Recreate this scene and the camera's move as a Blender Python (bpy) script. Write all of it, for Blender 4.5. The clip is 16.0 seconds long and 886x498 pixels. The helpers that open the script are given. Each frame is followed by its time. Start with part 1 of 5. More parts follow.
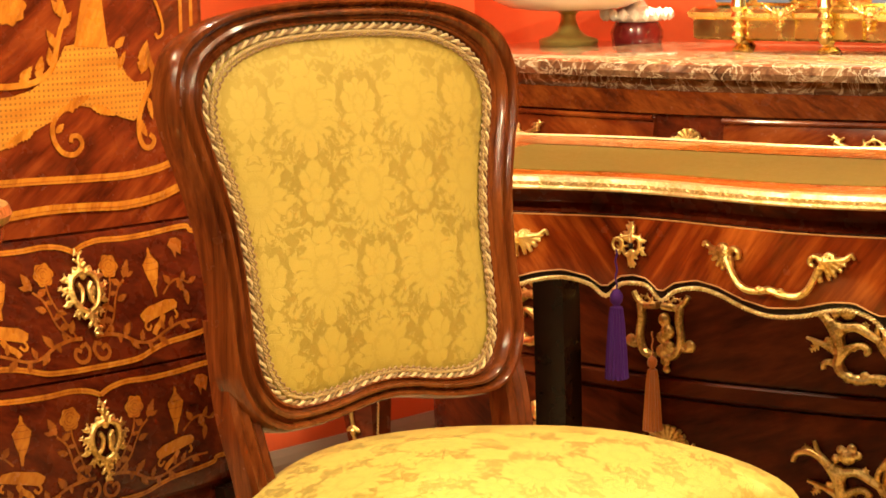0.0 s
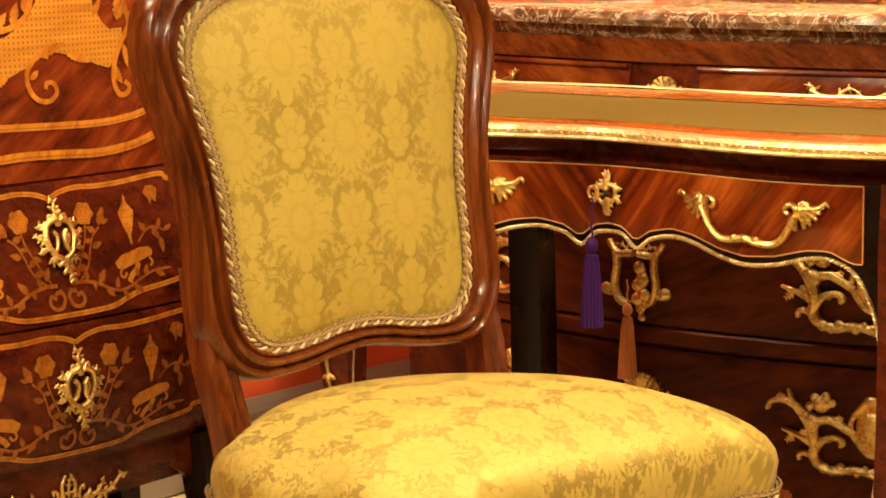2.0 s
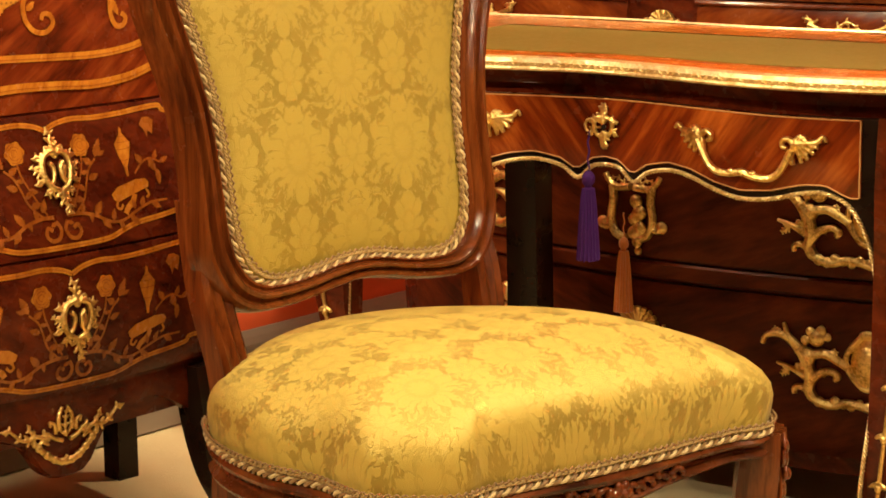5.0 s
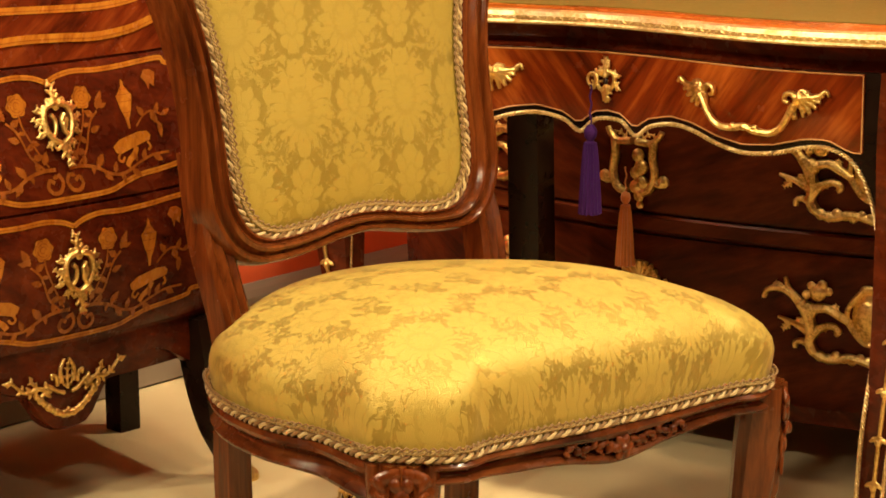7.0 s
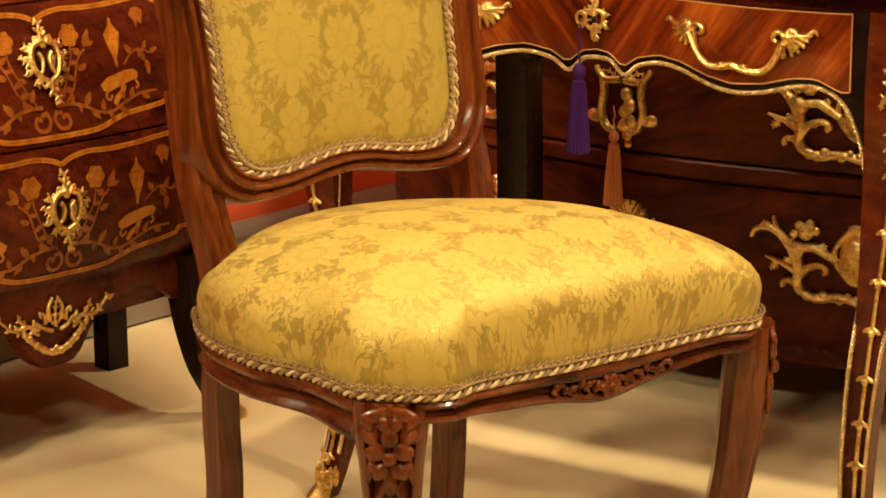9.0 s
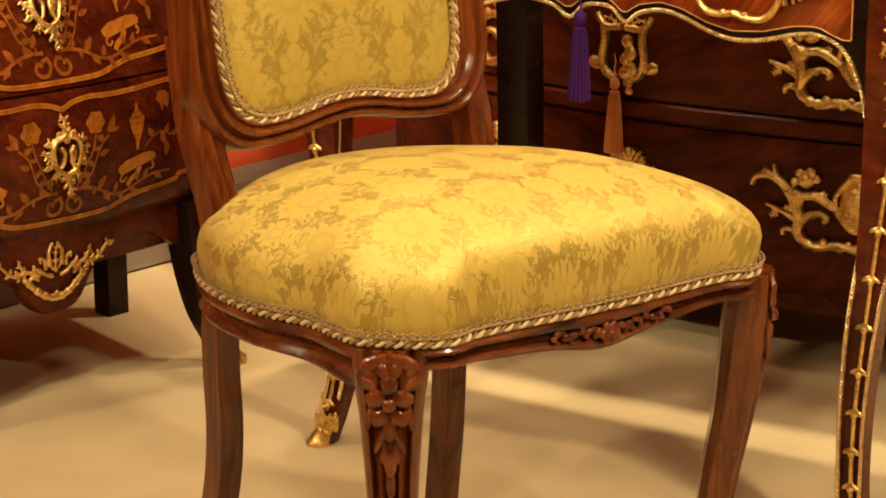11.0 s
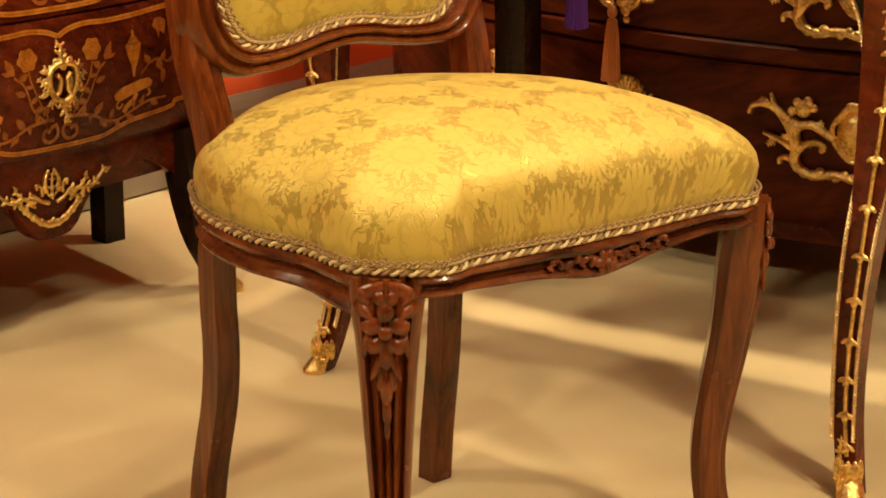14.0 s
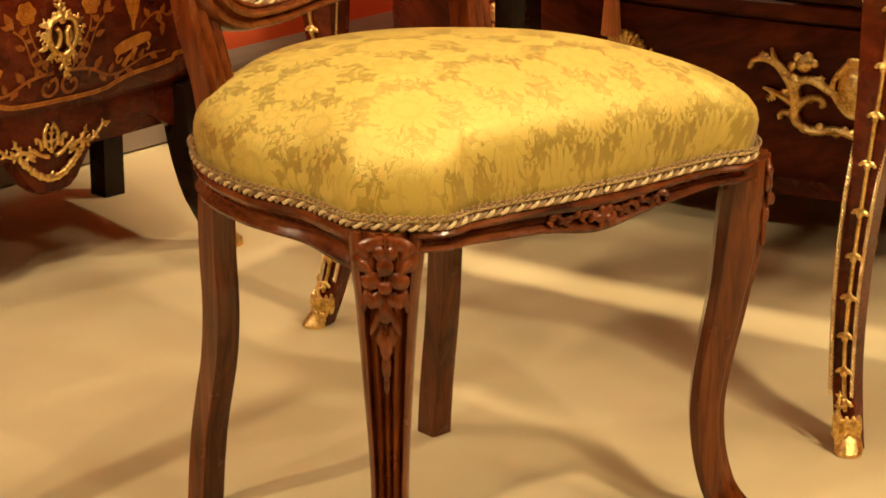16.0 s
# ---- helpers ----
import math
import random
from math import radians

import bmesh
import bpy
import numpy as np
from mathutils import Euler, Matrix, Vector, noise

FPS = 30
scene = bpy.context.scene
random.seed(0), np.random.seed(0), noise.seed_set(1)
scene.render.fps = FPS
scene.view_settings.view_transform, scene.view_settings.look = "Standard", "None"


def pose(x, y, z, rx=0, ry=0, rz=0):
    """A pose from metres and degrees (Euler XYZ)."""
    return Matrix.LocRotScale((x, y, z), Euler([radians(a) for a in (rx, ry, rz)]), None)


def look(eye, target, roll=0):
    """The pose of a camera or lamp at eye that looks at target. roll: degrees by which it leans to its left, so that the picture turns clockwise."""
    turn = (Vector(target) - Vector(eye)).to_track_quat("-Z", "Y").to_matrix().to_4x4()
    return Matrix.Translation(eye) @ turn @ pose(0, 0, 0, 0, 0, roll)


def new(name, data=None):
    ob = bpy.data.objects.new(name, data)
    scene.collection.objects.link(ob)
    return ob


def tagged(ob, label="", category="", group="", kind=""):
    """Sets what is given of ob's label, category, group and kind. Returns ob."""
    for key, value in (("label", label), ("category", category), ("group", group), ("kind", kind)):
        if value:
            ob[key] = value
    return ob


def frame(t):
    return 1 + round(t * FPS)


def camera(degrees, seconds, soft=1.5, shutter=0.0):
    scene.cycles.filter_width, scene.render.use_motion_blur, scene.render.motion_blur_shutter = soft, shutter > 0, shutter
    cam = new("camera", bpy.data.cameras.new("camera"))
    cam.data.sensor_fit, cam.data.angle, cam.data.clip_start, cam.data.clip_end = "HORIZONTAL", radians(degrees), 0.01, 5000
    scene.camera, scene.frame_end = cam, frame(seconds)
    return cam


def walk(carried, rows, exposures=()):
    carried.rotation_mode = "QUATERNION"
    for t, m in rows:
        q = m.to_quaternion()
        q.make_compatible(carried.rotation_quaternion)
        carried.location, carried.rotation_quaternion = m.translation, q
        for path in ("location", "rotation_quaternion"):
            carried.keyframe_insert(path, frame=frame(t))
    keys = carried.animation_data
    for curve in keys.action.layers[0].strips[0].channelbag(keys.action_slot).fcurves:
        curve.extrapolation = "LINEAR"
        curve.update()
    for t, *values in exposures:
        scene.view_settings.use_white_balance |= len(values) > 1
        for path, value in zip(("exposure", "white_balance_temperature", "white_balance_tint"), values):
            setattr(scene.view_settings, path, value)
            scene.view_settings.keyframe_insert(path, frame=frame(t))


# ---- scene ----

# ---------------------------------------------------------------- camera
EYE = (0.0, 0.0, 1.081)
cam = camera(22.19, 16.0, soft=1.7)
ROWS = [
    (0.0, 82.173, 0.866, 0.527),
    (0.5, 81.930, 0.835, 0.356),
    (1.0, 81.589, 0.762, 0.229),
    (1.5, 81.200, 0.719, 0.032),
    (2.0, 80.841, 0.701, -0.074),
    (2.5, 80.513, 0.653, -0.096),
    (3.0, 80.223, 0.622, -0.104),
    (3.5, 79.999, 0.591, -0.104),
    (4.0, 79.688, 0.568, -0.094),
    (6.5, 78.324, 0.401, -0.175),
    (7.0, 77.959, 0.350, -0.056),
    (7.5, 77.557, 0.343, -0.031),
    (8.0, 77.152, 0.285, -0.143),
    (8.5, 76.773, 0.231, -0.263),
    (9.0, 76.407, 0.204, -0.331),
    (11.5, 74.768, 0.011, -0.272),
    (12.0, 74.490, 0.006, -0.275),
    (12.5, 74.191, -0.058, -0.289),
    (13.0, 73.887, -0.072, -0.330),
    (13.5, 73.562, -0.140, -0.330),
    (14.0, 73.234, -0.164, -0.319),
    (14.5, 72.900, -0.205, -0.306),
    (15.0, 72.598, -0.232, -0.299),
    (15.5, 72.338, -0.259, -0.298),
    (16.0, 72.084, -0.265, -0.297),
]
EXPOSURES = [(0.0, 0.36), (1.5, 0.20), (3.5, -0.02), (9.0, -0.04), (16.0, -0.04)]
walk(cam, [(t, pose(*EYE, rx, ry, rz)) for t, rx, ry, rz in ROWS], EXPOSURES)

# ---------------------------------------------------------------- light
world = bpy.data.worlds.new("dim_room")
scene.world = world
world.use_nodes = True
world.node_tree.nodes["Background"].inputs["Color"].default_value = (1.0, 0.75, 0.5, 1)
world.node_tree.nodes["Background"].inputs["Strength"].default_value = 0.035


def spot(place, target, watts, size, angle, blend=0.6, colour=(1.0, 0.79, 0.48)):
    """An unseen spot lamp under the ceiling, its place and power fitted."""
    data = bpy.data.lights.new("unseen_spot", "SPOT")
    data.energy, data.color, data.shadow_soft_size = watts, colour, size
    data.spot_size, data.spot_blend = radians(angle), blend
    ob = new("unseen_spot", data)
    ob.matrix_world = look(place, target)
    return ob


spot((-1.8, 0.6, 2.6), (0.1, 2.3, 0.2), 210, 0.05, 74)
spot((-1.8, -0.2, 2.6), (0.2, 2.4, 0.2), 95, 0.05, 60)
spot((-1.8, 2.2, 2.6), (0.1, 2.6, 0.2), 105, 0.11, 70)
spot((1.2, 1.4, 2.6), (0.2, 2.05, 0.1), 235, 0.06, 56, 1.0)
spot((1.2, 2.2, 2.6), (0.2, 2.4, 0.2), 60, 0.11, 84)
spot((1.8, -0.2, 2.6), (0.2, 2.0, 0.2), 170, 0.06, 35, 1.0)
spot((0.6, 2.9, 2.6), (0.2, 2.5, 0.2), 34, 0.11, 90)
spot((0.2, 2.5, 2.6), (0.1, 2.4, 0.2), 40, 0.11, 90)
spot((-0.6, 3.45, 2.6), (-0.45, 2.9, 0.0), 42, 0.05, 84)
# Added lamps without a known source: they brighten chair back, commode top and cabinet.
spot((0.7, -0.5, 2.6), (0.0, 2.55, 1.38), 380, 0.05, 30, 1.0)
spot((0.75, 3.72, 2.6), (0.75, 3.98, 1.0), 420, 0.05, 66)
spot((0.1, 2.4, 2.6), (-0.58, 3.33, 1.28), 210, 0.05, 34, 1.0)

# ---------------------------------------------------------------- node helpers
class Nodes:
    """A material under construction: short calls that add nodes and links."""

    def __init__(self, name):
        self.mat = bpy.data.materials.new(name)
        self.mat.use_nodes = True
        self.tree = self.mat.node_tree
        self.bsdf = self.tree.nodes["Principled BSDF"]

    def put(self, socket, value):
        if isinstance(value, bpy.types.NodeSocket):
            self.tree.links.new(value, socket)
        elif value is not None:
            socket.default_value = value

    def add(self, kind, outlet=0, settings=(), **inputs):
        node = self.tree.nodes.new(kind)
        for key, value in settings:
            setattr(node, key, value)
        for key, value in inputs.items():
            self.put(node.inputs[int(key[1:])] if key[0] == "i" and key[1:].isdigit() else node.inputs[key.replace("_", " ")], value)
        return node.outputs[outlet]

    def math(self, op, a, b=None, c=None):
        return self.add("ShaderNodeMath", 0, (("operation", op),), i0=a, i1=b, i2=c)

    def coords(self, scale=(1, 1, 1), turn=(0, 0, 0), kind="Object"):
        out = self.tree.nodes.new("ShaderNodeTexCoord").outputs[kind]
        return self.add("ShaderNodeMapping", 0, (), Vector=out, Scale=scale, Rotation=[radians(a) for a in turn])

    def noise(self, vector, scale, detail=4.0, rough=0.55, distortion=0.0):
        return self.add("ShaderNodeTexNoise", 0, (), Vector=vector, Scale=scale, Detail=detail, Roughness=rough, Distortion=distortion)

    def ramp(self, fac, *stops):
        node = self.tree.nodes.new("ShaderNodeValToRGB")
        self.put(node.inputs[0], fac)
        ends = node.color_ramp.elements
        while len(ends) < len(stops):
            ends.new(0.5)
        for end, (at, colour) in zip(ends, stops):
            end.position, end.color = at, (*colour, 1)
        return node.outputs[0]

    def mix(self, fac, a, b, blend="MIX"):
        node = self.tree.nodes.new("ShaderNodeMix")
        node.data_type, node.blend_type = "RGBA", blend
        for n, value in ((0, fac), (6, a), (7, b)):
            if isinstance(value, tuple):
                value = (*value[:3], 1)
            self.put(node.inputs[n], value)
        return node.outputs[2]

    def band(self, value, low, high, a=0.0, b=1.0):
        return self.add("ShaderNodeMapRange", 0, (("interpolation_type", "SMOOTHSTEP"),), i0=value, i1=low, i2=high, i3=a, i4=b)

    def done(self, colour, rough=0.5, metal=0.0, bump=None, depth=0.001, coat=0.0, sheen=0.0, shine=0.5):
        self.put(self.bsdf.inputs["Specular IOR Level"], shine)
        if isinstance(colour, tuple):
            colour = (*colour[:3], 1)
        self.put(self.bsdf.inputs["Base Color"], colour)
        self.put(self.bsdf.inputs["Roughness"], rough)
        self.put(self.bsdf.inputs["Metallic"], metal)
        self.put(self.bsdf.inputs["Coat Weight"], coat)
        self.put(self.bsdf.inputs["Coat Roughness"], 0.08)
        self.put(self.bsdf.inputs["Sheen Weight"], sheen)
        if bump is not None:
            out = self.add("ShaderNodeBump", 0, (), Height=bump, Distance=depth, Strength=1.0)
            self.put(self.bsdf.inputs["Normal"], out)
        return self.mat


def wood(name, dark, mid, light, grain=(60, 60, 5), turn=(0, 0, 0), rough=0.3, coat=0.4, mirror=False, figure=9.0, shine=0.35):
    """Polished wood with streaks along the axis whose grain number is small; mirror matches the veneer about x = 0."""
    n = Nodes(name)
    place = n.tree.nodes.new("ShaderNodeTexCoord").outputs["Object"]
    if mirror:
        place = n.add("ShaderNodeVectorMath", 0, (("operation", "ABSOLUTE"),), i0=place)
    turned = n.add("ShaderNodeMapping", 0, (("vector_type", "TEXTURE"),), Vector=place, Rotation=[radians(a) for a in turn])
    streak = n.add("ShaderNodeVectorMath", 0, (("operation", "MULTIPLY"),), i0=turned, i1=grain)
    broad = n.noise(streak, 1.0, 3.0, 0.6, 0.6)
    fine = n.noise(streak, 4.5, 5.0, 0.65, 0.2)
    patch = n.noise(turned, figure, 3.0, 0.5, 0.4)
    value = n.math("ADD", n.math("MULTIPLY", broad, 0.55), n.math("MULTIPLY", fine, 0.25))
    value = n.math("ADD", value, n.math("MULTIPLY", patch, 0.3))
    colour = n.ramp(value, (0.40, dark), (0.55, mid), (0.72, light))
    gloss = n.band(n.noise(turned, 30.0), 0.3, 0.8, rough - 0.06, rough + 0.1)
    return n.done(colour, gloss, 0.0, fine, 0.0004, coat, 0.0, shine)


def plain(name, colour, rough=0.6, metal=0.0, vary=0.25, scale=40.0, depth=0.0006, coat=0.0, sheen=0.0, shine=0.5):
    n = Nodes(name)
    place = n.coords()
    a, b = n.noise(place, scale), n.noise(place, scale / 7)
    low = tuple(c * (1 - vary) for c in colour)
    high = tuple(min(1.0, c * (1 + vary)) for c in colour)
    tone = n.mix(n.math("ADD", n.math("MULTIPLY", a, 0.6), n.math("MULTIPLY", b, 0.4)), low, high)
    return n.done(tone, n.band(a, 0.2, 0.8, max(0.03, rough - 0.08), rough + 0.08), metal, a, depth, coat, sheen, shine)


def gilt(name, bright=(0.98, 0.72, 0.28), dull=(0.52, 0.32, 0.085), rough=0.32):
    """Fire-gilt bronze: bright on the crests, dull and dirty in the hollows."""
    n = Nodes(name)
    place = n.coords()
    a, b = n.noise(place, 220.0, 3.0), n.noise(place, 35.0, 3.0)
    tone = n.mix(n.band(n.math("ADD", n.math("MULTIPLY", a, 0.5), n.math("MULTIPLY", b, 0.5)), 0.36, 0.56), dull, bright)
    return n.done(tone, n.band(b, 0.3, 0.7, rough + 0.14, rough - 0.04), 1.0, a, 0.0012)


def damask(name, tile_x, tile_y, cloth, gloss=0.5, ground=0.76):
    """Silk damask: lobed palmettes in half-drop rows among curling leaves. The figure is dull, the ground is a lustrous satin of the same silk."""
    n = Nodes(name)
    place = n.add("ShaderNodeAttribute", 1, (("attribute_name", "cloth"),))
    split = n.tree.nodes.new("ShaderNodeSeparateXYZ")
    n.put(split.inputs[0], place)
    u = n.math("ADD", n.math("DIVIDE", split.outputs[0], tile_x), 500.5)
    v = n.math("ADD", n.math("DIVIDE", split.outputs[1], tile_y), 500.0)
    x = n.math("MULTIPLY", n.math("ABSOLUTE", n.math("SUBTRACT", n.math("FRACT", u), 0.5)), tile_x)
    y = n.math("MULTIPLY", n.math("SUBTRACT", n.math("FRACT", v), 0.5), tile_y)
    fold = n.add("ShaderNodeCombineXYZ", 0, (), i0=x, i1=y, i2=0.37)
    wander = n.math("SUBTRACT", n.noise(fold, 46.0, 2.0, 0.5, 0.8), 0.5)
    scroll = n.noise(fold, 40.0, 1.0, 0.5, 1.5)
    ragged = n.math("SUBTRACT", n.noise(fold, 130.0, 1.0, 0.5, 1.2), 0.5)
    leafy = n.math("MULTIPLY_ADD", ragged, 6.0, n.math("MULTIPLY", n.math("SUBTRACT", scroll, 0.445), 20.0))
    flowers = None
    # palmettes: place, half width, half height, petals
    for cx, cy, wide, tall, lobes in ((0.0, 0.0, 0.044, 0.054, 15), (tile_x / 2, tile_y / 2, 0.044, 0.054, 15), (tile_x / 2, -tile_y / 2, 0.044, 0.054, 15),
                                      (0.0, tile_y / 2, 0.023, 0.034, 9), (0.0, -tile_y / 2, 0.023, 0.034, 9), (tile_x / 2, 0.0, 0.023, 0.034, 9)):
        dx = n.math("DIVIDE", n.math("SUBTRACT", x, cx), wide)
        dy = n.math("DIVIDE", n.math("SUBTRACT", y, cy), tall)
        far = n.math("SQRT", n.math("ADD", n.math("MULTIPLY", dx, dx), n.math("MULTIPLY", dy, dy)))
        turn = n.math("MULTIPLY_ADD", wander, 0.9, n.math("ARCTAN2", dx, n.math("ADD", dy, 0.18)))
        # petals lean a little more towards the rim
        turn = n.math("MULTIPLY_ADD", far, 0.12, turn)
        leaf = n.math("POWER", n.math("ABSOLUTE", n.math("COSINE", n.math("MULTIPLY", turn, lobes / 2))), 0.6)
        edge = n.math("MULTIPLY_ADD", leaf, 0.34, n.math("MULTIPLY_ADD", ragged, 0.62, n.math("MULTIPLY_ADD", wander, 1.1, 0.68)))
        inside = n.math("DIVIDE", n.math("SUBTRACT", edge, far), 0.07)
        # narrow lines part the petals outside a plain heart, which a ring sets off
        vein = n.math("MAXIMUM", n.math("MULTIPLY", n.math("SUBTRACT", leaf, 0.36), 8.0), n.math("MULTIPLY", n.math("SUBTRACT", 0.22, far), 16.0))
        ring = n.math("MULTIPLY", n.math("SUBTRACT", n.math("ABSOLUTE", n.math("SUBTRACT", far, n.math("MULTIPLY_ADD", leaf, 0.10, 0.28))), 0.035), 24.0)
        one = n.math("MINIMUM", inside, n.math("MINIMUM", n.math("MAXIMUM", vein, 0.30), n.math("MAXIMUM", ring, 0.38)))
        flowers = one if flowers is None else n.math("MAXIMUM", flowers, one)
        # a margin of plain ground round each palmette
        leafy = n.math("MINIMUM", leafy, n.math("DIVIDE", n.math("SUBTRACT", n.math("SUBTRACT", far, edge), 0.13 if wide > 0.03 else 0.34), 0.08))
    curl = n.math("ABSOLUTE", n.math("SUBTRACT", n.noise(fold, 90.0, 1.0, 0.5, 1.6), 0.5))
    leafy = n.math("MINIMUM", leafy, n.math("MULTIPLY", n.math("ADD", n.math("SUBTRACT", curl, 0.012), 0.016), 40.0))
    mask = n.band(n.math("MAXIMUM", flowers, leafy), -0.15, 0.75)
    weave = n.add("ShaderNodeTexWave", 0, (), Vector=place, Scale=420.0, Distortion=1.0)
    slub = n.noise(n.add("ShaderNodeVectorMath", 0, (("operation", "MULTIPLY"),), i0=place, i1=(50, 900, 50)), 1.0, 2.0)
    tint = n.noise(place, 9.0)
    base = n.mix(mask, tuple(c * ground for c in cloth), cloth)
    base = n.mix(n.band(slub, 0.50, 0.8, 0.0, 0.28), base, tuple(c * 0.7 for c in cloth))
    base = n.mix(n.band(tint, 0.3, 0.7, 0.0, 0.15), base, tuple(c * 1.12 for c in cloth))
    rough = n.band(mask, 0.0, 1.0, 0.38, 0.46)
    metal = n.band(mask, 0.0, 1.0, gloss, gloss * 0.30)
    height = n.math("ADD", n.math("MULTIPLY", mask, 0.6), n.math("ADD", n.math("MULTIPLY", weave, 0.12), n.math("MULTIPLY", slub, 0.40)))
    return n.done(base, rough, metal, height, 0.0005, 0.0, 0.06)


def marble(name):
    n = Nodes(name)
    place = n.coords()
    cloud = n.noise(place, 22.0, 6.0, 0.65, 1.2)
    vein = n.noise(place, 16.0, 5.0, 0.6, 2.4)
    line = n.band(n.math("ABSOLUTE", n.math("SUBTRACT", vein, 0.5)), 0.0, 0.035, 1.0, 0.0)
    base = n.ramp(cloud, (0.32, (0.060, 0.024, 0.012)), (0.5, (0.19, 0.085, 0.042)), (0.66, (0.38, 0.235, 0.13)))
    return n.done(n.mix(n.math("MULTIPLY", line, 0.75), base, (0.74, 0.62, 0.44)), 0.12, 0.0, None, 0.001, 0.5)


def carpet(name):
    n = Nodes(name)
    place = n.coords()
    tuft, patch = n.noise(place, 700.0, 3.0), n.noise(place, 3.0, 4.0, 0.6)
    tone = n.mix(n.band(patch, 0.3, 0.7), (0.67, 0.525, 0.265), (0.77, 0.625, 0.335))
    tone = n.mix(n.band(tuft, 0.35, 0.65, 0.0, 0.35), tone, (0.55, 0.415, 0.20))
    return n.done(tone, 0.95, 0.0, tuft, 0.003, 0.0, 0.2)


def caning(name):
    """Light-wood lattice inlay: two crossed sets of dark threads."""
    n = Nodes(name)
    split = n.tree.nodes.new("ShaderNodeSeparateXYZ")
    n.put(split.inputs[0], n.coords())
    holes = None
    for axis in (0, 2):
        wave = n.math("ABSOLUTE", n.math("SUBTRACT", n.math("FRACT", n.math("ADD", n.math("MULTIPLY", split.outputs[axis], 125.0), 100.0)), 0.5))
        one = n.band(wave, 0.16, 0.24, 1.0, 0.0)
        holes = one if holes is None else n.math("MULTIPLY", holes, one)
    grain = n.noise(n.coords((12, 12, 120)), 1.0)
    base = n.ramp(grain, (0.3, (0.40, 0.14, 0.015)), (0.7, (0.59, 0.26, 0.031)))
    return n.done(n.mix(n.math("MULTIPLY", holes, 0.75), base, (0.16, 0.05, 0.012)), 0.28, 0.0, None, 0.001, 0.4)


WALNUT = wood("walnut", (0.046, 0.010, 0.0024), (0.110, 0.025, 0.0050), (0.185, 0.049, 0.0100), (90, 90, 5), (0, 0, 0), 0.20, 0.35, False, 9.0, 0.22)
WALNUT_LEG = wood("walnut_rails", (0.026, 0.006, 0.002), (0.110, 0.027, 0.007), (0.20, 0.058, 0.014), (12, 12, 70), (0, 0, 0), 0.27, 0.15, False, 9.0, 0.22)
CARVED = wood("walnut_carving", (0.024, 0.005, 0.0015), (0.125, 0.028, 0.006), (0.23, 0.060, 0.014), (40, 40, 20), (0, 0, 0), 0.22, 0.3, False, 9.0, 0.25)
ROSEWOOD = wood("rosewood", (0.035, 0.005, 0.0015), (0.15, 0.022, 0.005), (0.30, 0.064, 0.012), (26, 26, 4), (0, 55, 0), 0.24, 0.35)
ROSE_DARK = wood("dark_rosewood", (0.026, 0.004, 0.0015), (0.085, 0.012, 0.0035), (0.155, 0.026, 0.006), (14, 14, 30), (0, 20, 0), 0.26, 0.15, False, 9.0, 0.22)
ROSE_BAND = wood("crossbanding", (0.05, 0.010, 0.003), (0.15, 0.031, 0.006), (0.26, 0.070, 0.012), (18, 18, 60), (0, 30, 0), 0.24, 0.1, False, 9.0, 0.2)
KINGWOOD = wood("kingwood_veneer", (0.030, 0.004, 0.001), (0.18, 0.026, 0.004), (0.50, 0.125, 0.017), (24, 24, 1.6), (0, 38, 0), 0.2, 0.18, True, 5.0, 0.2)
TULIP = wood("tulipwood_banding", (0.15, 0.034, 0.005), (0.33, 0.088, 0.010), (0.47, 0.16, 0.020), (8, 60, 60), (0, 0, 0), 0.24, 0.2, False, 9.0, 0.2)
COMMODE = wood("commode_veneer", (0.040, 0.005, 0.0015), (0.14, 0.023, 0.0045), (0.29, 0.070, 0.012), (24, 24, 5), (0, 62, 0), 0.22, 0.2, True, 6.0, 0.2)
# A darker, duller version of the veneer for the lower drawers and divider.
COMMODE_LOW = wood("dark_commode_veneer", (0.024, 0.004, 0.0015), (0.085, 0.014, 0.004), (0.17, 0.036, 0.009), (22, 22, 5), (0, 70, 0), 0.34, 0.0, True, 6.0, 0.14)
EBONY = plain("black_wood", (0.012, 0.005, 0.003), 0.3, 0, 0.4, 30, 0.0003, 0.1, 0.0, 0.2)
INLAY = wood("satinwood_inlay", (0.28, 0.080, 0.009), (0.47, 0.160, 0.016), (0.61, 0.26, 0.030), (60, 60, 16), (0, 25, 0), 0.26, 0.5)
INLAY_DIM = wood("fruitwood_inlay", (0.17, 0.042, 0.007), (0.30, 0.085, 0.012), (0.42, 0.14, 0.020), (60, 60, 16), (0, 25, 0), 0.26, 0.5)
CANING = caning("lattice_inlay")
GILT = gilt("gilt_bronze")
PALE_GILT = gilt("pale_gilt", (0.98, 0.82, 0.48), (0.74, 0.53, 0.22), 0.40)
POLISHED = plain("polished_gilt", (0.98, 0.74, 0.28), 0.24, 1.0, 0.12, 30, 0.0003)
BRASS = gilt("brass", (0.97, 0.71, 0.27), (0.55, 0.34, 0.09), 0.34)
# One silk in two tones: the back's colour is darkened to stand for weaker light.
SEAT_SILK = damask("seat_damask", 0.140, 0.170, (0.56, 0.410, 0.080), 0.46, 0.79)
BACK_SILK_DIM = damask("back_damask_dim", 0.150, 0.180, (0.45, 0.328, 0.056), 0.36, 0.85)
CORD = plain("silk_cord", (0.66, 0.50, 0.24), 0.6, 0, 0.3, 400, 0.0004, 0, 0.3)
CORD_BROWN = plain("brown_silk_cord", (0.25, 0.135, 0.04), 0.65, 0, 0.3, 400, 0.0004, 0, 0.3)
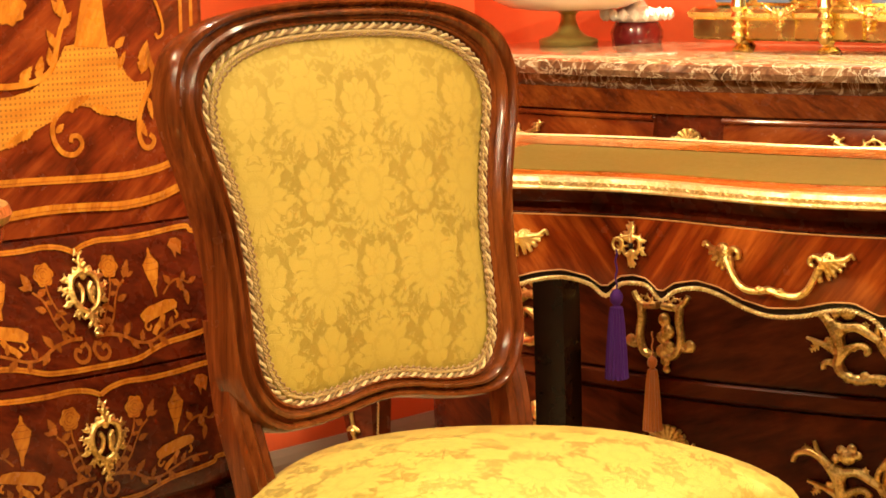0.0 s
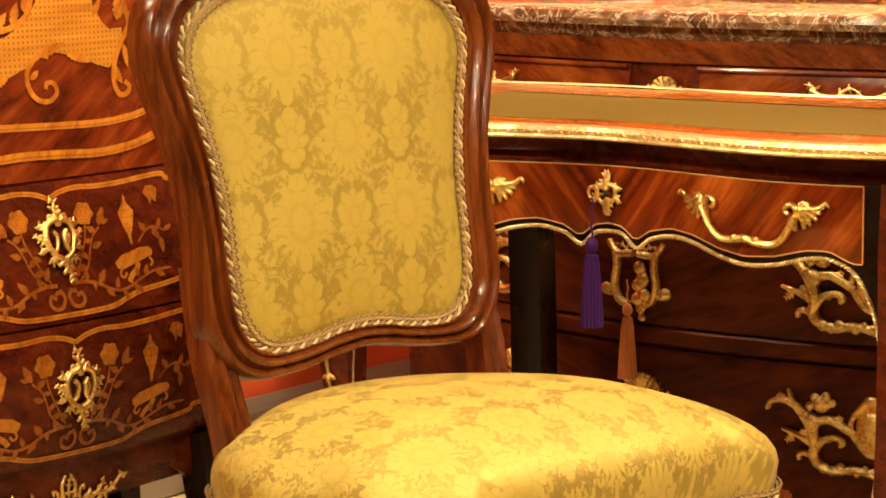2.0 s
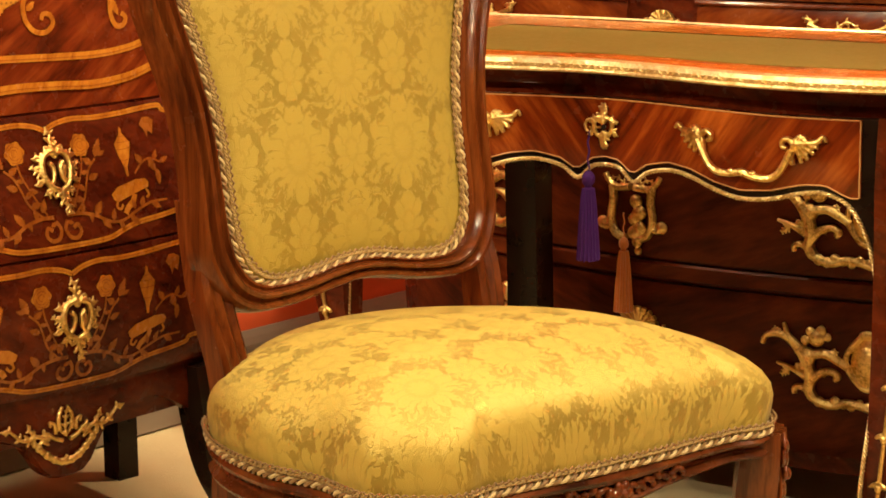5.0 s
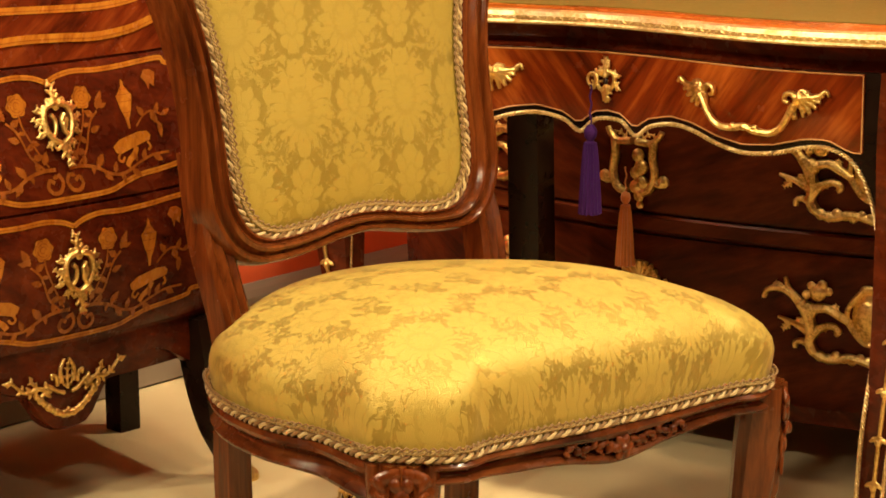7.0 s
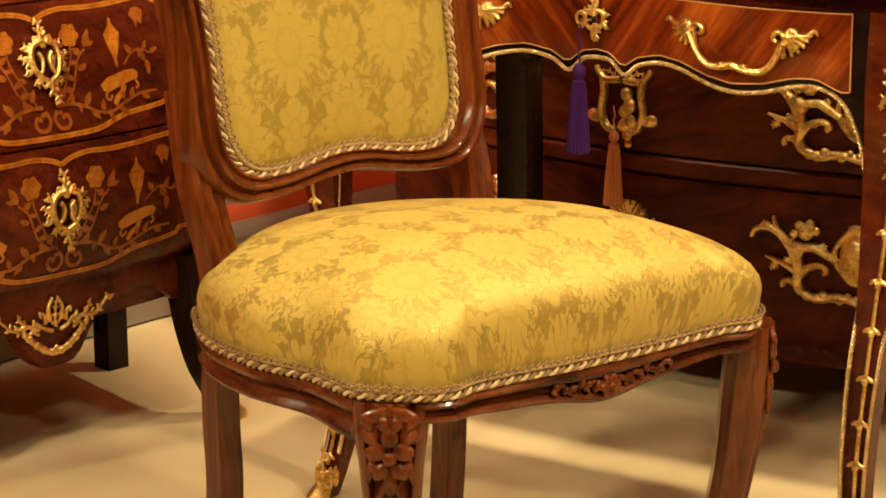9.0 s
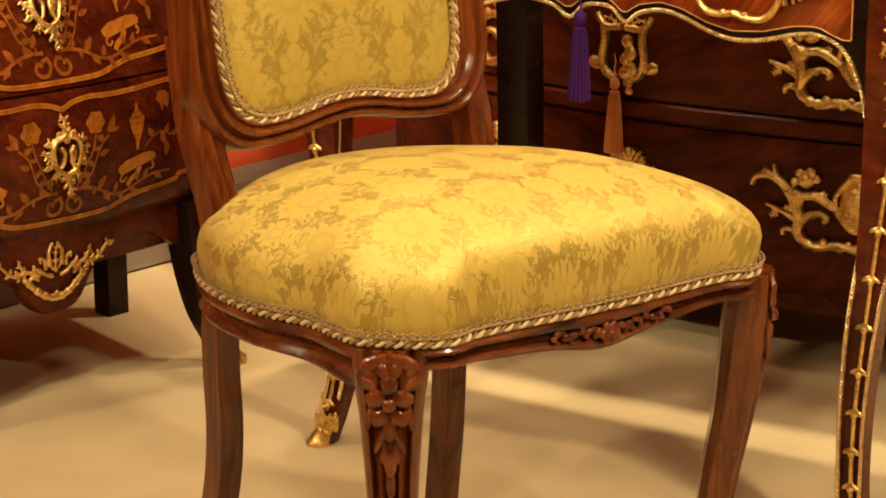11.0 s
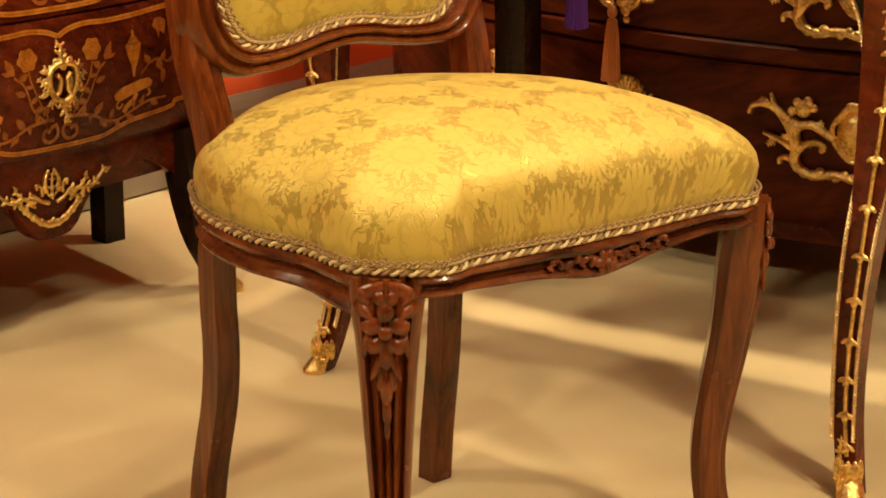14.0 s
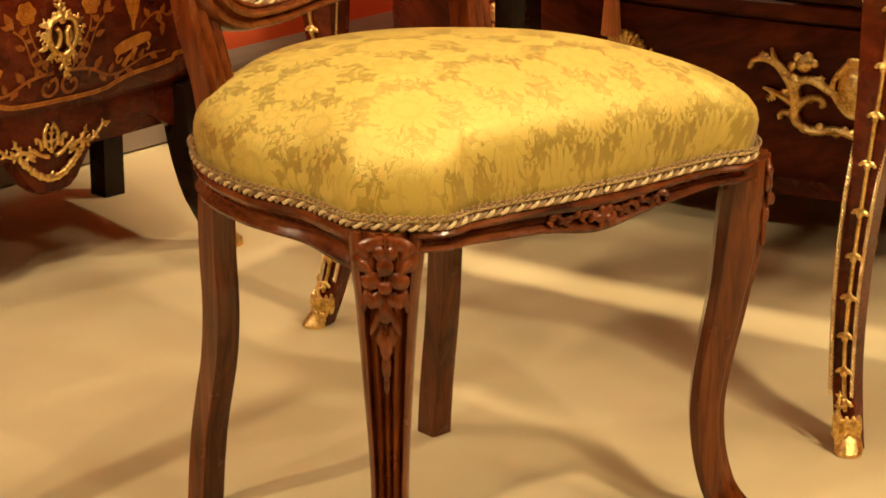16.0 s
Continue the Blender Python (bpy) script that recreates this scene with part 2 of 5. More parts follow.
CORD_DARK = plain("gimp_braid", (0.44, 0.29, 0.10), 0.7, 0, 0.5, 500, 0.0006, 0, 0.3)
MARBLE = marble("red_marble")
CARPET = carpet("beige_carpet")
RED_WALL = plain("red_wall_paint", (0.74, 0.115, 0.030), 0.7, 0, 0.10, 60, 0.0006)
SKIRTING = plain("grey_skirting_paint", (0.27, 0.21, 0.16), 0.5, 0, 0.12, 30)
CEILING = plain("ceiling_paint", (0.80, 0.74, 0.64), 0.9, 0, 0.06, 30)
LEATHER = plain("olive_leather", (0.165, 0.120, 0.024), 0.6, 0, 0.25, 160, 0.0004, 0.0, 0.0, 0.15)
PURPLE = plain("purple_silk", (0.050, 0.012, 0.105), 0.7, 0, 0.35, 300, 0.001, 0, 0.0, 0.12)
ORANGE = plain("orange_silk", (0.62, 0.19, 0.035), 0.6, 0, 0.3, 300, 0.001, 0, 0.4)
STRINGING = plain("light_stringing", (0.55, 0.28, 0.10), 0.3, 0, 0.2, 60)


# ---------------------------------------------------------------- mesh helpers
def part(name, bm, material, parent=None, label="", smooth=True):
    """Links a bmesh as one mesh object under a thing or a part."""
    data = bpy.data.meshes.new(name)
    bmesh.ops.recalc_face_normals(bm, faces=bm.faces)
    bm.to_mesh(data)
    bm.free()
    data.materials.append(material)
    if smooth:
        data.shade_smooth()
        data.set_sharp_from_angle(angle=radians(38))
    ob = new(name, data)
    if parent is not None:
        ob.parent = parent
    return tagged(ob, label)


def thing(name, m, label, category, group="", kind=""):
    ob = new(name)
    ob.empty_display_size = 0.05
    ob.matrix_world = m
    return tagged(ob, label, category, group, kind)


def curve(points, steps=8, closed=False):
    """A smooth Catmull-Rom line through points of any dimension."""
    pts = [np.array(p, float) for p in points]
    n = len(pts)
    out = []
    for i in range(n if closed else n - 1):
        if closed:
            p0, p1, p2, p3 = (pts[(i + k) % n] for k in (-1, 0, 1, 2))
        else:
            p0, p1, p2, p3 = pts[max(i - 1, 0)], pts[i], pts[i + 1], pts[min(i + 2, n - 1)]
        for k in range(steps):
            t = k / steps
            out.append(0.5 * (2 * p1 + (p2 - p0) * t + (2 * p0 - 5 * p1 + 4 * p2 - p3) * t * t + (3 * p1 - p0 - 3 * p2 + p3) * t ** 3))
    if not closed:
        out.append(pts[-1])
    return out


def loft(bm, rings, closed_ring=True, closed_path=False, caps=True):
    """Skins a row of rings of points."""
    rows = [[bm.verts.new(p) for p in ring] for ring in rings]
    n = len(rows[0])
    for i in range(len(rows) if closed_path else len(rows) - 1):
        a, b = rows[i], rows[(i + 1) % len(rows)]
        for k in range(n if closed_ring else n - 1):
            bm.faces.new((a[k], a[(k + 1) % n], b[(k + 1) % n], b[k]))
    if caps and closed_ring and not closed_path:
        bm.faces.new(rows[0][::-1])
        bm.faces.new(rows[-1])
    return rows


def tube(bm, path, radius, sides=8, closed=False, flat=1.0, up=(0, 0, 1)):
    """A round or flattened bar along a path; radius is a number or one for each point."""
    pts = [Vector(p) for p in path]
    n = len(pts)
    rings = []
    ref = Vector(up)
    side = None
    for i, p in enumerate(pts):
        a = pts[(i - 1) % n] if closed or i else p
        b = pts[(i + 1) % n] if closed or i < n - 1 else p
        along = (b - a).normalized() if (b - a).length > 1e-9 else Vector((0, 0, 1))
        if side is None:
            side = along.cross(ref)
            if side.length < 1e-3:
                side = along.cross(Vector((1, 0.2, 0)))
        else:
            side = side - along * side.dot(along)
        side = side.normalized()
        other = side.cross(along)
        r = radius if isinstance(radius, (int, float)) else radius[min(i, len(radius) - 1)]
        rings.append([p + r * (math.cos(k * math.tau / sides) * side + flat * math.sin(k * math.tau / sides) * other) for k in range(sides)])
    loft(bm, rings, True, closed)


def box(bm, low, high, bevel=0.0):
    made = bmesh.ops.create_cube(bm, size=1.0)["verts"]
    for v in made:
        v.co = Vector([low[k] + (v.co[k] + 0.5) * (high[k] - low[k]) for k in range(3)])
    if bevel:
        edges = list({e for v in made for e in v.link_edges})
        bmesh.ops.bevel(bm, geom=edges, offset=bevel, segments=2, profile=0.5, affect="EDGES")


def lathe(bm, profile, place=(0, 0, 0), sides=24):
    """Turns (radius, height) pairs round the z axis."""
    rings = [[(place[0] + max(r, 1e-4) * math.cos(k * math.tau / sides), place[1] + max(r, 1e-4) * math.sin(k * math.tau / sides), place[2] + z)
              for k in range(sides)] for r, z in profile]
    loft(bm, rings)


def blob(bm, place, radii, turn=(0, 0, 0), detail=2):
    made = bmesh.ops.create_icosphere(bm, subdivisions=detail, radius=1.0)["verts"]
    m = pose(*place, *turn) @ Matrix.Diagonal((*radii, 1))
    for v in made:
        v.co = m @ v.co


def prism(bm, outline, y0, y1, bend=None):
    """A flat shape, an outline of (x, z), thickened from y0 to y1; bend moves each point afterwards."""
    rows = []
    for y in (y0, y1):
        rows.append([bm.verts.new(bend((x, y, z)) if bend else (x, y, z)) for x, z in outline])
    n = len(outline)
    bm.faces.new(rows[0])
    bm.faces.new(rows[1][::-1])
    for k in range(n):
        bm.faces.new((rows[0][k], rows[0][(k + 1) % n], rows[1][(k + 1) % n], rows[1][k]))


def cord(bm, path, radius, pitch, closed=True, strands=2, sides=6, phase=0.0):
    """A twisted cord along a dense path."""
    pts = [Vector(p) for p in path]
    if closed:
        pts.append(pts[0])
    run = [0.0]
    for a, b in zip(pts, pts[1:]):
        run.append(run[-1] + (b - a).length)
    turns = round(run[-1] / pitch)
    count = max(8, turns * 7)
    line = []
    k = 0
    for i in range(count + (0 if closed else 1)):
        s = run[-1] * i / count
        while k < len(run) - 2 and run[k + 1] < s:
            k += 1
        f = (s - run[k]) / max(run[k + 1] - run[k], 1e-9)
        line.append((pts[k].lerp(pts[k + 1], f), (pts[k + 1] - pts[k]).normalized()))
    for strand in range(strands):
        ring = []
        for i, (p, along) in enumerate(line):
            side = along.cross(Vector((0.12, -0.4, 0.9))).normalized()
            other = side.cross(along)
            a = math.tau * (turns * i / count + strand / strands) + phase
            ring.append(p + 0.58 * radius * (math.cos(a) * side + math.sin(a) * other))
        tube(bm, ring, radius * 0.50, sides, closed)


def smoothstep(a, b, x):
    t = min(1.0, max(0.0, (x - a) / (b - a)))
    return t * t * (3 - 2 * t)


def along(table, x):
    """Linear reading of a table of (x, value)."""
    xs, ys = zip(*table)
    return float(np.interp(x, xs, ys))


def cast(ob, grain=0.0011):
    """Fuses the shapes of a casting or carving into one skin."""
    skin = ob.modifiers.new("cast", "REMESH")
    skin.mode, skin.voxel_size, skin.use_smooth_shade = "VOXEL", grain, True
    return ob


def lay_cloth(ob, places):
    """Stores where each vertex lies on the unrolled cloth."""
    layer = ob.data.attributes.new("cloth", "FLOAT_VECTOR", "POINT")
    layer.data.foreach_set("vector", [c for p in places for c in p])


# ---------------------------------------------------------------- shapes of mounts and inlay
def on(face, lift):
    return lambda x, z: Vector((x, face(x, z) - lift, z))


def stroke(bm, spot_on, points, r0, r1, steps=5, flat=0.8):
    """A tapering rib of metal laid on a surface through (x, z) points."""
    line = curve(points, steps)
    n = len(line)
    tube(bm, [spot_on(x, z) for x, z in line], [r0 + (r1 - r0) * (i / (n - 1)) for i in range(n)], 7, False, flat)


def acanthus(bm, spot_on, points, width, lobes=5):
    """A leaf: a midrib with pairs of lobes that shrink towards the tip."""
    line = curve(points, 6)
    stroke(bm, spot_on, points, width * 0.30, width * 0.12)
    n = len(line)
    for k in range(lobes):
        i = int((k + 0.6) / lobes * (n - 2))
        (x, z), (x2, z2) = line[i], line[min(i + 1, n - 1)]
        a = math.atan2(z2 - z, x2 - x)
        size = width * (0.62 - 0.36 * k / lobes)
        for s in (-1, 1):
            b = a + s * 0.95
            p = spot_on(x + math.cos(b) * size * 0.7, z + math.sin(b) * size * 0.7)
            blob(bm, p, (size * 0.85, size * 0.38, size * 0.36), (0, -math.degrees(b), 0), 1)


def boss(bm, spot_on, x, z, rx, rz=None, turn=0, deep=0.6):
    blob(bm, spot_on(x, z), (rx, rx * deep, rz or rx), (0, turn, 0), 2)


def ribbon(bm, spot_on, points, width, steps=6, taper=1.0):
    """A flat strip of veneer along (x, z) points."""
    line = curve(points, steps)
    n = len(line)
    rows = []
    for i, p in enumerate(line):
        d = np.array(line[min(i + 1, n - 1)]) - np.array(line[max(i - 1, 0)])
        d = d / (np.hypot(*d) + 1e-9)
        w = 0.5 * width * (1 + (taper - 1) * i / (n - 1))
        side = np.array((-d[1], d[0])) * w
        rows.append([bm.verts.new(spot_on(*(p + side))), bm.verts.new(spot_on(*p)), bm.verts.new(spot_on(*(p - side)))])
    for a, b in zip(rows, rows[1:]):
        for k in (0, 1):
            bm.faces.new((a[k], a[k + 1], b[k + 1], b[k]))


def patch(bm, spot_on, outline, cuts=2):
    """A flat piece of veneer inside an outline of (x, z), laid on the surface."""
    sheet = bmesh.new()
    sheet.faces.new([sheet.verts.new((x, 0, z)) for x, z in outline])
    bmesh.ops.triangulate(sheet, faces=sheet.faces[:])
    if cuts:
        bmesh.ops.subdivide_edges(sheet, edges=sheet.edges[:], cuts=cuts, use_grid_fill=True)
    made = {v: bm.verts.new(spot_on(v.co.x, v.co.z)) for v in sheet.verts}
    for f in sheet.faces:
        bm.faces.new([made[v] for v in f.verts])
    sheet.free()


def leaf_shape(x, z, angle, length, width, notch=0.38):
    """The outline of a small serrated leaf."""
    a = radians(angle)
    pts = []
    for k in range(15):
        t = k / 14
        w = width * math.sin(math.pi * t ** 0.8) * (1 - notch * (k % 2))
        pts.append((t * length, w))
    for k in range(13, 0, -1):
        t = k / 14
        w = -width * math.sin(math.pi * t ** 0.8) * (1 - notch * (k % 2))
        pts.append((t * length, w))
    return [(x + u * math.cos(a) - v * math.sin(a), z + u * math.sin(a) + v * math.cos(a)) for u, v in pts]


def rose_shape(x, z, r, lobes=7, phase=0.0):
    return [(x + r * (0.92 + 0.08 * math.cos(lobes * a + phase)) * math.cos(a), z + r * (0.92 + 0.08 * math.cos(lobes * a + phase)) * math.sin(a)) for a in np.linspace(0, math.tau, 40, endpoint=False)]


def urn_shape(x, z, s):
    right = [(0.0, 0.036), (0.003, 0.031), (0.0025, 0.027), (0.006, 0.022), (0.011, 0.016), (0.0155, 0.012), (0.0135, 0.004), (0.010, -0.008), (0.006, -0.017), (0.0025, -0.022), (0.002, -0.036)]
    return [(x + a * s, z + b * s) for a, b in right] + [(x - a * s, z + b * s) for a, b in right[:0:-1]]


# ---------------------------------------------------------------- the room
LEFT_WALL, RIGHT_WALL = radians(50), radians(-40)


def wall(name, start, angle, length, height, label, thick=0.12):
    bm = bmesh.new()
    box(bm, (0, 0, 0), (length, thick, height))
    ob = part(name, bm, RED_WALL, None, label, False)
    ob.matrix_world = Matrix.Translation(start) @ Matrix.Rotation(angle, 4, "Z")
    tagged(ob, label, "wall", "", "structure")
    bm = bmesh.new()
    rows = [[(x, y, z) for y, z in ((0.0, 0.004), (-0.018, 0.004), (-0.018, 0.115), (-0.012, 0.128), (-0.004, 0.140), (0.0, 0.140))] for x in (0, length)]
    loft(bm, rows)
    base = part("baseboard", bm, SKIRTING, None, "", False)
    base.matrix_world = ob.matrix_world.copy()
    tagged(base, "grey painted skirting board along the red wall", "baseboard", "", "structure")
    return ob


def room():
    bm = bmesh.new()
    box(bm, (-4.5, -3.5, -0.1), (5.0, 7.5, 0.0))
    tagged(part("floor", bm, CARPET, None, "", False), "beige fitted carpet with a short dense pile", "floor", "", "structure")
    bm = bmesh.new()
    box(bm, (-4.5, -3.5, 2.7), (5.0, 7.5, 2.8))
    tagged(part("ceiling", bm, CEILING, None, "", False), "plain pale painted ceiling", "ceiling", "", "structure")
    # the left wall runs away to the corner, the right wall comes back from it
    n = Vector((-math.sin(LEFT_WALL), math.cos(LEFT_WALL), 0))
    u = Vector((math.cos(LEFT_WALL), math.sin(LEFT_WALL), 0))
    m = Vector((-math.sin(RIGHT_WALL), math.cos(RIGHT_WALL), 0))
    v = Vector((math.cos(RIGHT_WALL), math.sin(RIGHT_WALL), 0))
    corner = n * 2.928 + m * 3.52
    wall("wall_left", corner - u * 6.0, LEFT_WALL, 6.0, 2.7, "plain red painted wall behind the marquetry cabinet")
    wall("wall_right", corner, RIGHT_WALL, 6.0, 2.7, "plain red painted wall behind the marble-topped commode")
    wall("wall_back", corner - u * 6.0 + v * 6.0, math.pi + RIGHT_WALL, 6.0, 2.7, "plain red painted wall closing the showroom")
    wall("wall_side", corner + v * 6.0, LEFT_WALL + math.pi, 6.0, 2.7, "plain red painted wall closing the showroom's side")


room()

# ---------------------------------------------------------------- the chair
CHAIR = Matrix.Translation((0.01525, 2.3495, 0)) @ Matrix.Rotation(radians(42), 4, "Z")
RAIL = 0.437


def askew(x, y):
    """The old frame has racked a little: the front rail is no longer square to the back."""
    k = max(0.0, -y / 0.2)
    return x + 0.012 * k, y - 0.085 * x * min(1.0, k)


def seat_outline(steps=7):
    half = [(0, -0.224), (0.05, -0.224), (0.11, -0.220), (0.162, -0.219), (0.190, -0.226), (0.212, -0.221), (0.230, -0.207), (0.245, -0.187), (0.258, -0.161), (0.255, -0.125),
            (0.248, -0.075), (0.254, -0.027), (0.256, 0.015), (0.249, 0.072), (0.230, 0.126), (0.195, 0.179), (0.15, 0.195), (0.08, 0.20), (0, 0.20)]
    whole = half + [(-x, y) for x, y in half[-2:0:-1]]
    return [np.array(askew(x, y)) for x, y in curve(whole, steps, True)]


def back_y(z):
    """How far the back lies behind the seat's centre at a height."""
    return 0.147 + 0.16 * (z - 0.45)


BACK_OUT = [(0, 1.016), (0.08, 1.014), (0.15, 1.006), (0.20, 0.990), (0.234, 0.965), (0.248, 0.925), (0.245, 0.885), (0.232, 0.840), (0.219, 0.790), (0.213, 0.740),
            (0.212, 0.690), (0.213, 0.650), (0.209, 0.615), (0.190, 0.578), (0.160, 0.560), (0.120, 0.558), (0.080, 0.562), (0.040, 0.569), (0, 0.573)]
BACK_IN = [(0, 0.988), (0.07, 0.986), (0.125, 0.979), (0.168, 0.962), (0.194, 0.938), (0.204, 0.905), (0.198, 0.870), (0.188, 0.832), (0.179, 0.786), (0.174, 0.738),
           (0.173, 0.692), (0.172, 0.655), (0.167, 0.622), (0.152, 0.597), (0.130, 0.586), (0.100, 0.585), (0.065, 0.589), (0.033, 0.595), (0, 0.597)]


def mirrored(half, steps):
    return curve(half + [(-x, z) for x, z in half[-2:0:-1]], steps, True)


def chair():
    top = thing("side_chair", CHAIR, "carved walnut side chair upholstered in gold silk damask on beige carpet", "chair")
    # seat cushion: steep sides, then a gentle crown
    outline = seat_outline()
    bm = bmesh.new()
    def section(k):
        """Radius and height of the cushion's section at a step k: a bulging side, then the crown."""
        a = radians(90 * k)
        return (1 + 0.045 * math.sin(math.pi * min(1.0, 2 * k))) * math.cos(a) ** 0.8226, 0.1255 * math.sin(a) ** 0.717
    rows, cloth = [], []
    for k in (0.995, 0.98, 0.96, 0.935, 0.90, 0.86, 0.81, 0.76, 0.70, 0.64, 0.58, 0.52, 0.46, 0.40, 0.34, 0.28, 0.22, 0.17, 0.12, 0.08, 0.04, 0.0):
        r, z = section(k)
        ring = []
        # the waisted outline gives way to a plain oval towards the crown
        oval = smoothstep(0.05, 0.45, k)
        for x, y in outline:
            b = math.atan2(y + 0.012, x * 0.84)
            q = (abs(math.cos(b)) ** 3.45 + abs(math.sin(b)) ** 3.45) ** (-1 / 3.45)
            ox, oy = 0.2441 * q * math.cos(b) + 0.004, 0.2174 * q * math.sin(b) - 0.012 - 0.06 * x * max(0.0, -math.sin(b))
            x, y = x + (ox - x) * oval, y + (oy - y) * oval
            px, py = x * r, (y - 0.153) * r + 0.153
            # the cloth lies flat over the crown and runs on down the sides
            out = Vector((px, py)).normalized() * 0.85 * (0.1255 - z)
            cloth.append((px + out.x, py + out.y, 0))
            ring.append((px, py, RAIL + z * (1 - 0.2706 * py / 0.2 - 0.0707 * px / 0.25)))
        rows.append(ring)
    made = loft(bm, rows, True, False, False)
    bm.faces.new(made[0])
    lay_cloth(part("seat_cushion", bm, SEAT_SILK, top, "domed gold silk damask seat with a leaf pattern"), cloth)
    bm = bmesh.new()
    cord(bm, [(x * 1.012, (y + 0.02) * 1.012 - 0.02, RAIL - 0.001) for x, y in outline], 0.0041, 0.018, strands=1)
    part("seat_cord", bm, CORD, top, "twisted cream and gold silk cord")
    bm = bmesh.new()
    cord(bm, [(x * 1.012, (y + 0.02) * 1.012 - 0.02, RAIL - 0.001) for x, y in outline], 0.0041, 0.018, strands=1, phase=math.pi)
    part("seat_cord_strand", bm, CORD_BROWN, top, "darker brown strand of the twisted cord")
    bm = bmesh.new()
    cord(bm, [(x * 1.020, (y + 0.02) * 1.020 - 0.02, RAIL + 0.0062) for x, y in outline], 0.0023, 0.0085)
    part("seat_gimp", bm, CORD_DARK, top, "narrow gold gimp braid")
    bm = bmesh.new()
    cord(bm, [(x * 1.027, (y + 0.02) * 1.027 - 0.02, RAIL + 0.0100) for x, y in outline], 0.0021, 0.0085, strands=1)
    part("gimp_edge", bm, CORD_BROWN, top, "brown looped edge of the braid")
    # seat rails: moulded boards under the outline, with a shaped lower edge
    def mould(z0):
        """The rail's section, as distance out and height, from its top to its lower edge."""
        d = RAIL - 0.006 - z0
        return [(-0.030, RAIL - 0.006), (0.003, RAIL - 0.006), (0.006, RAIL - 0.006 - 0.14 * d), (0.004, RAIL - 0.006 - 0.28 * d), (-0.003, RAIL - 0.006 - 0.38 * d), (-0.006, RAIL - 0.006 - 0.52 * d),
                (-0.005, RAIL - 0.006 - 0.62 * d), (0.000, RAIL - 0.006 - 0.72 * d), (0.004, RAIL - 0.006 - 0.84 * d), (0.002, RAIL - 0.006 - 0.95 * d), (-0.006, z0), (-0.030, z0)]
    front = sorted([p for p in outline if p[1] < -0.190 and -0.214 < p[0] < 0.236], key=lambda p: p[0])
    def front_low(x, y):
        return RAIL - 0.033 - 0.013 * math.exp(-((x - 0.01) / 0.055) ** 2) + 0.005 * smoothstep(0.10, 0.19, abs(x))
    bm = bmesh.new()
    rows = []
    for x, y in front:
        z0 = front_low(x, y)
        rows.append([(x, y - d, z) for d, z in mould(z0)])
    loft(bm, rows)
    front_rail = part("front_rail", bm, WALNUT_LEG, top, "moulded front rail with a carved spray of flowers")
    bm = bmesh.new()
    for side in (-1, 1):
        for k in range(7):
            x = 0.010 + side * (0.012 + 0.0105 * k)
            z = RAIL - 0.0245 - 0.003 * math.sin(k * 1.7) + 0.0006 * k
            blob(bm, (*askew(x, -0.224), z), (0.0085 - 0.0006 * k, 0.0055, 0.0042), (0, side * (18 + 40 * (k % 2)), 0), 2)
            blob(bm, (*askew(x + side * 0.004, -0.225), z + (0.006 if k % 2 else -0.0055)), (0.0055, 0.004, 0.0032), (0, side * -35, 0), 1)
    for k in range(6):
        a = k * math.tau / 6
        blob(bm, (*askew(0.002 + 0.008 * math.cos(a), -0.228), RAIL - 0.029 + 0.008 * math.sin(a)), (0.0068, 0.0045, 0.0052), (0, -math.degrees(a), 0), 2)
    blob(bm, (*askew(0.002, -0.232), RAIL - 0.029), (0.0045, 0.004, 0.0045))
    cast(part("carving", bm, CARVED, front_rail, "carved flower spray"), 0.0008)
    for sx in (-1, 1):
        pts = sorted([p for p in outline if p[0] * sx > 0.18 and -0.178 < p[1] < 0.165], key=lambda p: p[1])
        bm = bmesh.new()
        rows = []
        for x, y in pts:
            z0 = RAIL - 0.040 - 0.010 * smoothstep(0.0, 0.17, -y)
            rows.append([(x + sx * d, y, z) for d, z in mould(z0)])
        loft(bm, rows)
        part("side_rail", bm, WALNUT_LEG, top)
    bm = bmesh.new()
    box(bm, (-0.185, 0.140, RAIL - 0.062), (0.185, 0.172, RAIL - 0.004), 0.004)
    part("rear_rail", bm, WALNUT_LEG, top)
    # cabriole front legs, whose curve runs out along the corner's diagonal
    shape = [(0.430, 0.003, 0.037, 0.026), (0.40, 0.003, 0.036, 0.027), (0.365, 0.000, 0.0315, 0.028), (0.32, -0.004, 0.0280, 0.0268), (0.28, -0.009, 0.0256, 0.0245), (0.247, -0.014, 0.0236, 0.0238),
             (0.19, -0.0240, 0.0205, 0.0222), (0.146, -0.0288, 0.0190, 0.0207), (0.112, -0.0284, 0.0188, 0.0203), (0.078, -0.0240, 0.0190, 0.0203), (0.043, -0.0143, 0.0205, 0.0215), (0.020, -0.002, 0.024, 0.025), (0.0, 0.008, 0.024, 0.026)]
    lines = curve([(z, o, w, d) for z, o, w, d in shape], 6)
    cross = [(-1.0, -0.55), (-1.0, 0.25), (-0.86, 0.58), (-0.72, 0.66), (-0.58, 0.40), (-0.46, 0.62), (-0.32, 0.90), (-0.15, 0.62), (0, 0.98), (0.15, 0.62), (0.32, 0.90),
             (0.46, 0.62), (0.58, 0.40), (0.72, 0.66), (0.86, 0.58), (1.0, 0.25), (1.0, -0.55), (0.6, -0.95), (-0.6, -0.95)]
